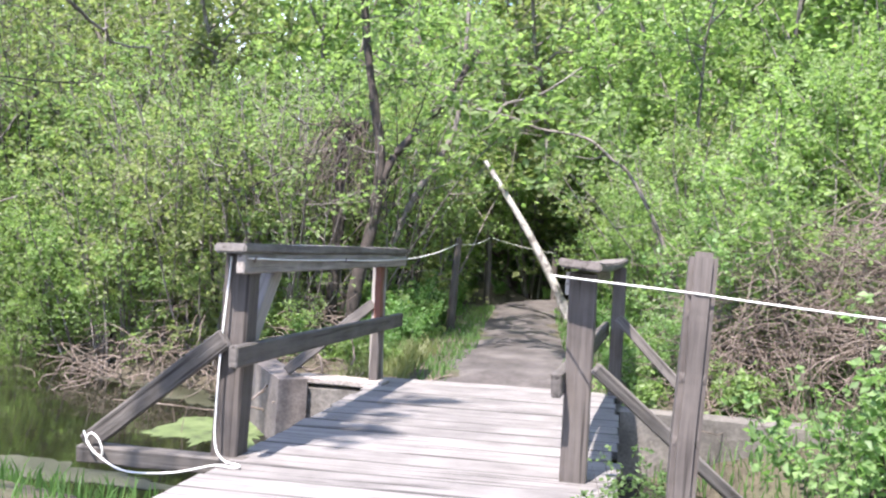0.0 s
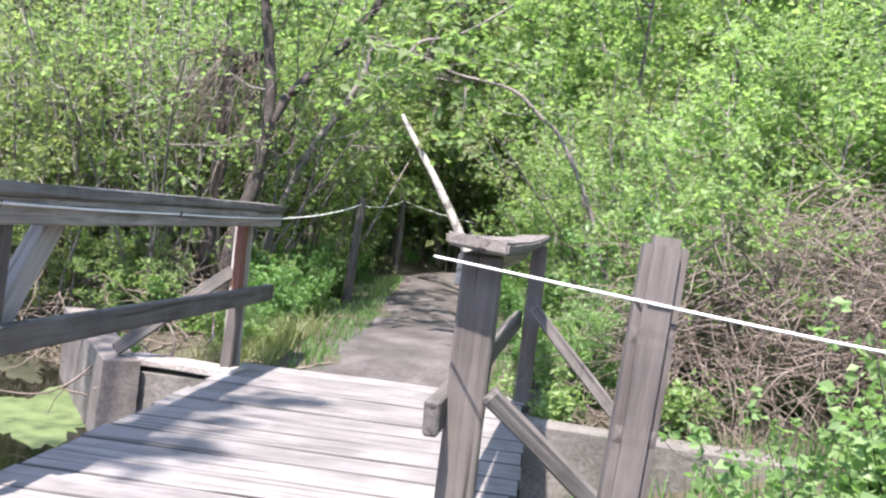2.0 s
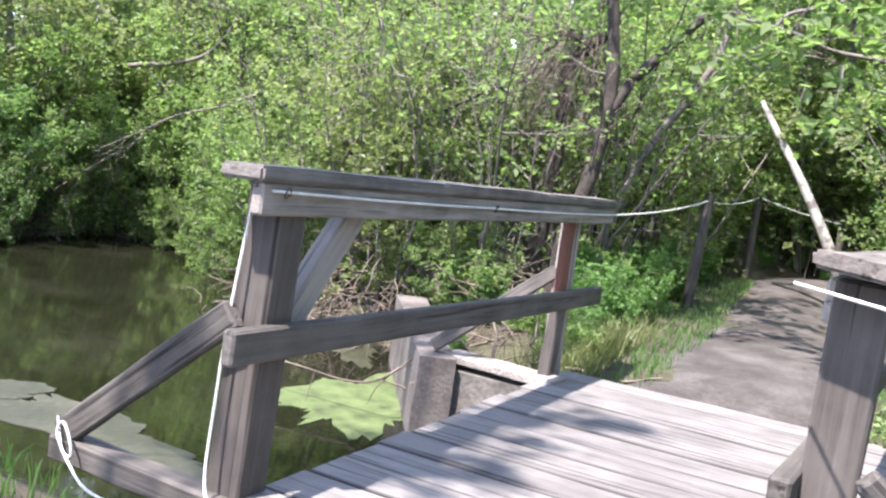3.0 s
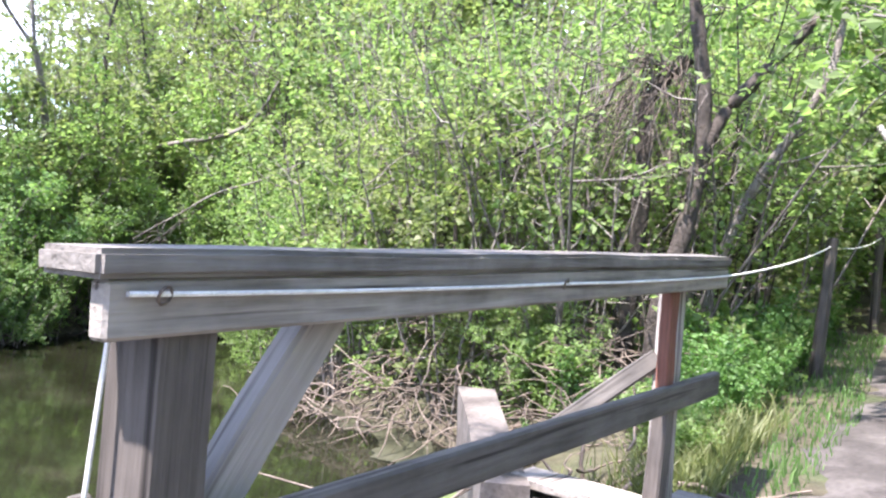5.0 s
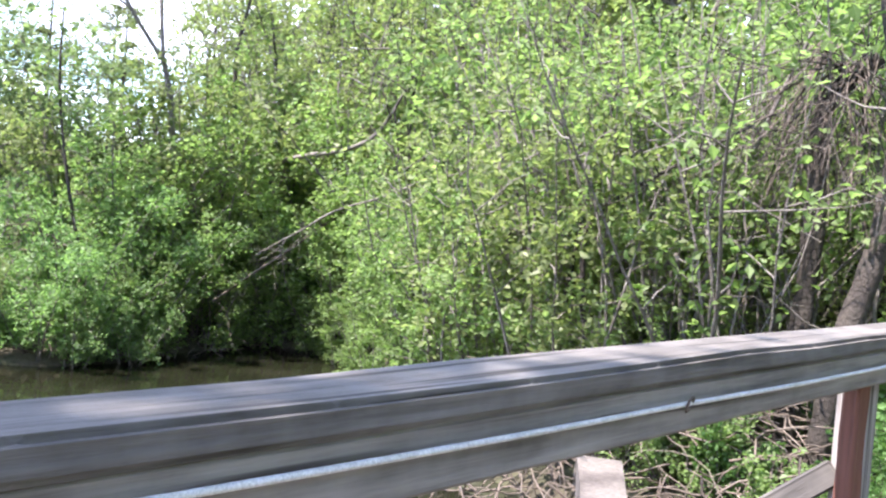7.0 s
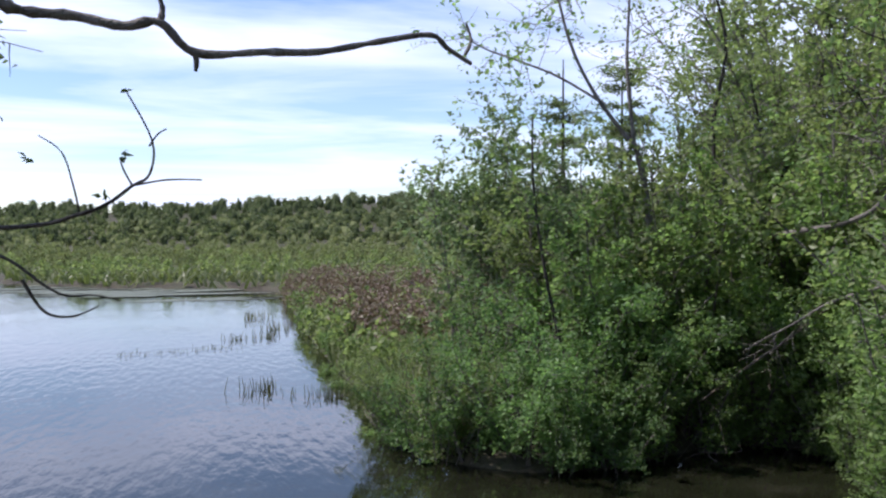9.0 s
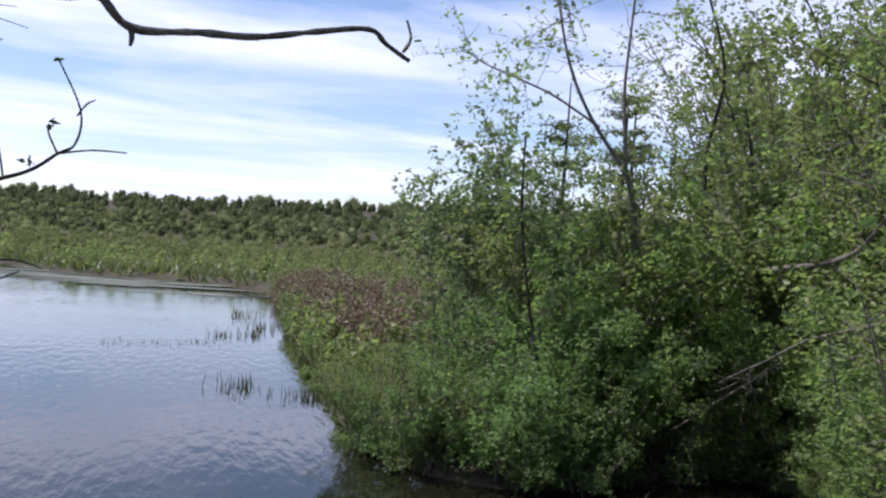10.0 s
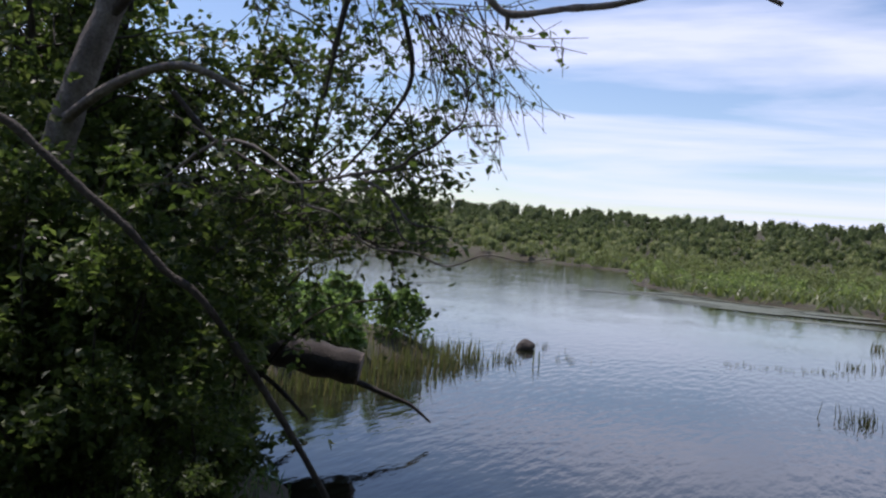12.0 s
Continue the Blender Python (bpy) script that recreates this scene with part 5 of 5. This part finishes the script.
def beside_path(rng, n_):
    y_ = rng.uniform(5.2, 12.5, n_)
    side = rng.choice((-1, 1), n_)
    cx = np.interp(y_, TRACK[:, 1], TRACK[:, 0])
    return cx + side * (0.47 + np.abs(rng.normal(size=n_)) * 0.4), y_


blades("grass", 4500, beside_path, 0.07, 0.005, LEAF_DARK, "long green grass along the path edge", 101)
blades("grass", 1500, lambda rng, n_: (-0.85 - np.abs(rng.normal(size=n_)) * 0.3, 5.3 + np.abs(rng.normal(size=n_)) * 0.8), 0.2, 0.005, MARSH, "pale green grass tuft by the rail end", 102, lean_=0.5)
blades("grass", 5000, lambda rng, n_: (rng.uniform(1.1, 4.2, n_), rng.uniform(1.0, 4.9, n_)), 0.16, 0.006, LEAF_DARK, "green grass on the bank beside the ditch", 103)
blades("grass", 8000, lambda rng, n_: (rng.uniform(-7.0, -1.0, n_), rng.uniform(-3.5, 2.6, n_)), 0.12, 0.006, LEAF_DARK, "green grass on the near bank", 104)


def marsh_region(rng, n_):
    r = 38 * np.exp(rng.uniform(0, 1.66, n_))
    a = np.radians(rng.uniform(62, 150, n_))
    return -r * np.sin(a), r * np.cos(a)


blades("marsh_grass", 46000, marsh_region, 0.5, 0.07, MARSH, "green marsh grass across the wetland", 61, lean_=0.7)
blades("marsh_grass", 16000, lambda rng, n_: (rng.uniform(-42, -12, n_), 5.0 + 14 * rng.random(n_) ** 1.5), 0.34, 0.025, MARSH, "green and brown marsh grass on the point", 62)


def crowns(name, count, spots, h0, h1, mat, label, seed, per=90, leaf=0.5, category="woods", wide=0.28, rise=0.0, heart=False):
    """Crowns of many leaf clumps, too far off to count."""
    rng = np.random.default_rng(seed)
    x, y_ = spots(rng, count)
    keep = ~in_pond(x, y_)
    x, y_ = x[keep], y_[keep]
    n_ = len(x)
    az = np.degrees(np.arctan2(-x, y_))
    far_off = np.hypot(x, y_)
    grow = (0.55 + 0.45 * (far_off - far_off.min()) / (np.ptp(far_off) + 0.1)) * (0.8 + 0.2 * np.sin(az * 1.7) * np.sin(az * 0.6 + 1)) if heart else 1.0
    h = rng.uniform(h0, h1, n_) * grow * (1 + rise * np.clip(1 - np.abs(az - 68) / 30, 0, 1))
    u = rng.random((n_, per)) ** 0.8
    if heart:
        rad = h[:, None] * wide * (0.35 + 1.3 * np.sqrt(u * (1 - u))) * rng.uniform(0.75, 1.1, (n_, per))
    else:
        rad = h[:, None] * wide * (1.1 - u) * np.sqrt(rng.random((n_, per))) + 0.05 * h[:, None]
    an = rng.uniform(0, 2 * np.pi, (n_, per))
    c_ = np.stack((x[:, None] + rad * np.cos(an), y_[:, None] + rad * np.sin(an), land(x, y_)[:, None] + h[:, None] * u), -1).reshape(-1, 3)
    mesh = leaf_mesh(name, c_, leaf, rng, droop=0.0, slim=1.15, up=0.5)
    if not heart:
        return link(name, mesh, mat, label=label, category=category, kind="stuff")
    ring_ = np.linspace(0, 2 * np.pi, 6, endpoint=False)
    zs, ws = np.array((-0.02, 0.25, 0.55, 0.8, 0.92)), np.array((0.7, 0.95, 0.9, 0.6, 0.15))
    rr = h[:, None, None] * wide * ws[None, :, None] * rng.uniform(0.6, 1.15, (n_, 5, 6))
    v = np.stack((x[:, None, None] + rr * np.cos(ring_), y_[:, None, None] + rr * np.sin(ring_), land(x, y_)[:, None, None] + h[:, None, None] * zs[None, :, None] * rng.uniform(0.94, 1.06, (n_, 5, 6))), -1).reshape(-1, 3)
    a, q = np.meshgrid(np.arange(4), np.arange(6), indexing="ij")
    f = np.stack((a * 6 + q, a * 6 + (q + 1) % 6, a * 6 + 6 + (q + 1) % 6, a * 6 + 6 + q), -1).reshape(-1, 4)
    f = (np.arange(n_)[:, None, None] * 30 + f[None]).reshape(-1, 4)
    lv = np.empty(len(mesh.vertices) * 3, dtype=np.float32)
    mesh.vertices.foreach_get("co", lv)
    k = len(v)
    tri = np.concatenate((f[:, (0, 1, 2)], f[:, (0, 2, 3)], k + np.arange(len(lv) // 3).reshape(-1, 4)[:, (0, 1, 2)], k + np.arange(len(lv) // 3).reshape(-1, 4)[:, (0, 2, 3)]))
    bpy.data.meshes.remove(mesh)
    return link(name, mesh_of(name, np.concatenate((v, lv.reshape(-1, 3))), tri, True), mat, label=label, category=category, kind="stuff")


def ring(r0, r1, a0=48, a1=152):
    def spots(rng, n_):
        r, a = rng.uniform(r0, r1, n_), np.radians(rng.uniform(a0, a1, n_))
        return -r * np.sin(a), r * np.cos(a)
    return spots


def point_spots(rng, n_):
    return rng.uniform(-42, -13, n_), 5.3 + 12 * rng.random(n_) ** 1.6


def behind(rng, n_):
    y_ = rng.uniform(24, 50, n_)
    return rng.uniform(-0.85, 1, n_) * (y_ - 2.9), y_


crowns("far_woods", 180, behind, 9.0, 15.0, LEAF, "green woods filling the view beyond the path", 74, 420, 0.34, wide=0.32)
crowns("far_woods", 70, lambda rng, n_: (rng.uniform(14, 34, n_), rng.uniform(-6, 26, n_)), 8.0, 12.0, LEAF, "green woods up the slope", 75, 500, 0.3, wide=0.32)
crowns("marsh_shrubs", 900, lambda rng, n_: (rng.uniform(-38, -15.5, n_), 5.8 + 11 * rng.random(n_) ** 1.2), 0.35, 0.95, PURPLE, "purple brown budding shrubs on the marshy point", 63, 90, 0.06, "shrubs", 0.55)
crowns("marsh_shrubs", 360, point_spots, 0.25, 0.75, LEAF_OLIVE, "low olive green shrubs on the marshy point", 64, 55, 0.1, "shrubs", 0.5)
crowns("marsh_shrubs", 700, ring(44, 100), 0.6, 1.3, LEAF_OLIVE, "low olive shrubs across the wetland", 71, 100, 0.13, "shrubs", 0.6)
crowns("marsh_shrubs", 1100, ring(66, 105), 0.7, 1.7, YOUNG, "pale green scrub at the edge of the wetland", 76, 95, 0.15, "shrubs", 0.6)
crowns("far_woods", 2600, ring(82, 160), 1.0, 2.1, YOUNG, "green mixed young woods beyond the wetland", 72, 55, 0.2, wide=0.5, heart=True)
crowns("far_woods", 3600, ring(118, 205), 1.5, 3.1, PINE, "mixed green woods on the skyline", 73, 48, 0.28, rise=0.2, wide=0.36, heart=True)


def far_bank(rng, n_):
    u = rng.random(n_)
    x = np.interp(u, (0, 0.3, 0.6, 1), (-19, -30, -60, -100)) + rng.normal(size=n_) * 0.8
    return x, np.interp(u, (0, 0.3, 0.6, 1), (-9, -22, -55, -60)) - np.abs(rng.normal(size=n_)) * 3


crowns("marsh_shrubs", 420, far_bank, 0.8, 1.8, LEAF_OLIVE, "low olive shrubs along the far bank", 77, 90, 0.2, "shrubs", 0.6)
blades("marsh_grass", 9000, far_bank, 0.9, 0.05, MARSH, "green marsh grass along the far bank", 78)


def pine(x, y_, h, seed):
    rng = np.random.default_rng(seed)
    ob = thing("pine_tree", (x, y_, height(x, y_)), "tall open pine behind the shore bushes", "tree", "far pines")
    t = Tubes(6)
    t.add([(0, 0, -0.2), (0.05, 0, h * 0.5), (0, 0.05, h)], [0.16, 0.11, 0.03])
    c_ = []
    for z in h * np.sort(rng.uniform(0.4, 1.0, 11)):
        for _ in range(4):
            a = rng.uniform(0, 2 * np.pi)
            ln = (1.0 - 0.62 * z / h) * h * 0.24 * rng.uniform(0.3, 1.3)
            p = curve_path(rng, (0, 0, z), (math.cos(a), math.sin(a), 0.15), ln, 4, 0.1)
            t.add(p, np.linspace(0.03, 0.01, 4))
            c_.append(along(p, rng.uniform(0.35, 1.0, 34)) + rng.normal(size=(34, 3)) * (0.16, 0.16, 0.07))
    link("trunk", t.mesh("trunk"), DARKBARK, ob)
    link("crown", leaf_mesh("crown", np.concatenate(c_), 0.24, rng, slim=0.35), PINE, ob)
    return ob


for k, (x, y_, h) in enumerate(((-41.3, 19.6, 10.6), (-38.0, 21.5, 9.6), (-44.0, 24.0, 11.0), (-36.5, 25.0, 11.0), (-33.0, 24.0, 10.5))):
    pine(x, y_, h, 200 + k)


def reed_tuft(seed, count, spread, h, label):
    rng = np.random.default_rng(seed)
    c_ = rng.normal(size=(count, 2)) * spread
    t = Tubes(4)
    for p in c_:
        top = h * rng.uniform(0.4, 1.1)
        q = curve_path(rng, (p[0], p[1], -0.15), (rng.normal() * 0.12, rng.normal() * 0.12, 1), top + 0.15, 4, 0.05)
        t.add(q, np.array((0.009, 0.009, 0.007, 0.002)) * 1.3)
    ob = link("reed_tuft", t.mesh("reed_tuft"), REED, label=label, category="reeds", group="reeds in the pond", kind="stuff")
    return ob


tufts = [reed_tuft(301, 30, 0.26, 0.42, "tuft of green and brown reeds in the water"), reed_tuft(302, 22, 0.6, 0.34, "few sparse brown reed stalks in the water")]
tused = set()
for x, y_, k, s in ((-15.1, 3.7, 0, 0.9), (-14.6, 3.95, 1, 0.7), (-14.2, 4.6, 0, 1.3), (-14.0, 4.85, 0, 1.2), (-20.2, 1.5, 1, 1.1), (-20.4, 2.1, 1, 0.9), (-20.6, 2.9, 1, 1.2), (-20.9, 3.3, 1, 0.9), (-22.4, 3.6, 0, 1.2), (-22.7, 4.3, 0, 1.5), (-28.0, 4.3, 0, 2.2),
                    (-24.5, 4.6, 0, 1.8), (-17.5, -1.6, 1, 1.2), (-16.2, -2.2, 0, 1.1), (-15.0, -2.5, 0, 1.5), (-14.3, -2.8, 0, 1.6), (-13.6, -3.2, 0, 1.7), (-12.8, -3.6, 0, 1.9), (-11.8, -3.6, 0, 1.8), (-10.8, -3.4, 0, 1.6), (-16.8, -2.6, 1, 1.2), (-19.0, -2.6, 1, 1.3)):
    m_ = pose(x, y_, WATER_Z, 0, 0, rp.uniform(0, 360)) @ Matrix.Diagonal((s * 0.7, s * 0.7, s * 0.6, 1))
    if k in tused:
        copy_thing(tufts[k], m_)
    else:
        tused.add(k)
        tufts[k].matrix_basis = m_
crowns("marsh_shrubs", 34, lambda rng, n_: (rng.uniform(-15.8, -10.8, n_), rng.uniform(-5.8, -3.9, n_)), 0.4, 0.95, LEAF, "green reeds and low shrubs on the marshy bank", 65, 300, 0.09, "shrubs", 0.45)


def patch(name, x, y_, rx, ry, turn, mat, label, seed, z=0.006, n_=90, category="water plants"):
    """A floating mat with a ragged edge, a few millimetres thick."""
    rng = np.random.default_rng(seed)
    a = np.linspace(0, 2 * np.pi, n_, endpoint=False)
    r = 1 + 0.22 * np.sin(3 * a + rng.uniform(0, 6)) + 0.14 * np.sin(7 * a + rng.uniform(0, 6)) + 0.045 * np.sin(17 * a + rng.uniform(0, 6)) + 0.07 * rng.normal(size=n_)
    bm = bmesh.new()
    top = [bm.verts.new((rx * q * math.cos(t), ry * q * math.sin(t), 0)) for q, t in zip(r, a)]
    f_ = bm.faces.new(top)
    g_ = bmesh.ops.extrude_face_region(bm, geom=[f_])
    bmesh.ops.translate(bm, vec=(0, 0, -0.008), verts=[v for v in g_["geom"] if isinstance(v, bmesh.types.BMVert)])
    bmesh.ops.recalc_face_normals(bm, faces=bm.faces[:])
    bmesh.ops.triangulate(bm, faces=bm.faces[:])
    o = part(name, bm, mat)
    o.matrix_basis = pose(x, y_, WATER_Z + z, 0, 0, turn)
    return tagged(o, label, category, kind="stuff")


patch("duckweed", -2.3, 5.05, 0.42, 0.75, 15, ALGAE, "bright green duckweed floating by the wing wall", 401)
patch("duckweed", -4.0, 6.9, 0.9, 0.25, -30, WEED, "thin scum and weed along the water's edge", 402)
patch("duckweed", -3.2, 6.3, 0.5, 0.2, -50, WEED, "thin scum and weed along the water's edge", 403, 0.011)
patch("duckweed", -2.85, 3.3, 0.85, 0.24, -4, WEED, "pale scum drifting near the bridge", 404)
patch("duckweed", -3.9, 3.2, 0.5, 0.3, 15, WEED, "pale scum drifting near the bridge", 405, 0.011)
rq = np.random.default_rng(17)
for k in range(30):
    u = rq.random()
    patch("lily_pads", -37 - 9 * u - 16 * max(0, rq.random() - 0.5), 4.6 - 10 * u + rq.normal() * 1.2, rq.uniform(1.0, 3.5), rq.uniform(0.3, 0.8), 100 + rq.uniform(-15, 15), SCUM, "floating lily pads along the far shore", 410 + k, 0.006 + 0.004 * (k % 9))

blades("reeds", 800, lambda rng, n_: (rng.uniform(-16.5, -10.5, n_), -3.3 + rng.normal(size=n_) * 0.4 - 0.12 * (rng.uniform(-16.5, -10.5, n_) + 13)), 0.32, 0.012, REED, "green and brown reeds standing in the shallows", 105, 0.0, True, "reeds", 0.12)
stump = thing("stump", (-18.3, -2.65, WATER_Z), "dark rotten stump standing in the pond", "stump")
bm = bmesh.new()
bmesh.ops.create_icosphere(bm, subdivisions=3, radius=0.19)
for v in bm.verts:
    v.co.x *= 1.3
    v.co.z = v.co.z * 0.75 + 0.06
    v.co += v.normal * 0.07 * noise.noise(v.co * 5)
part("body", bm, DARKBARK, stump)
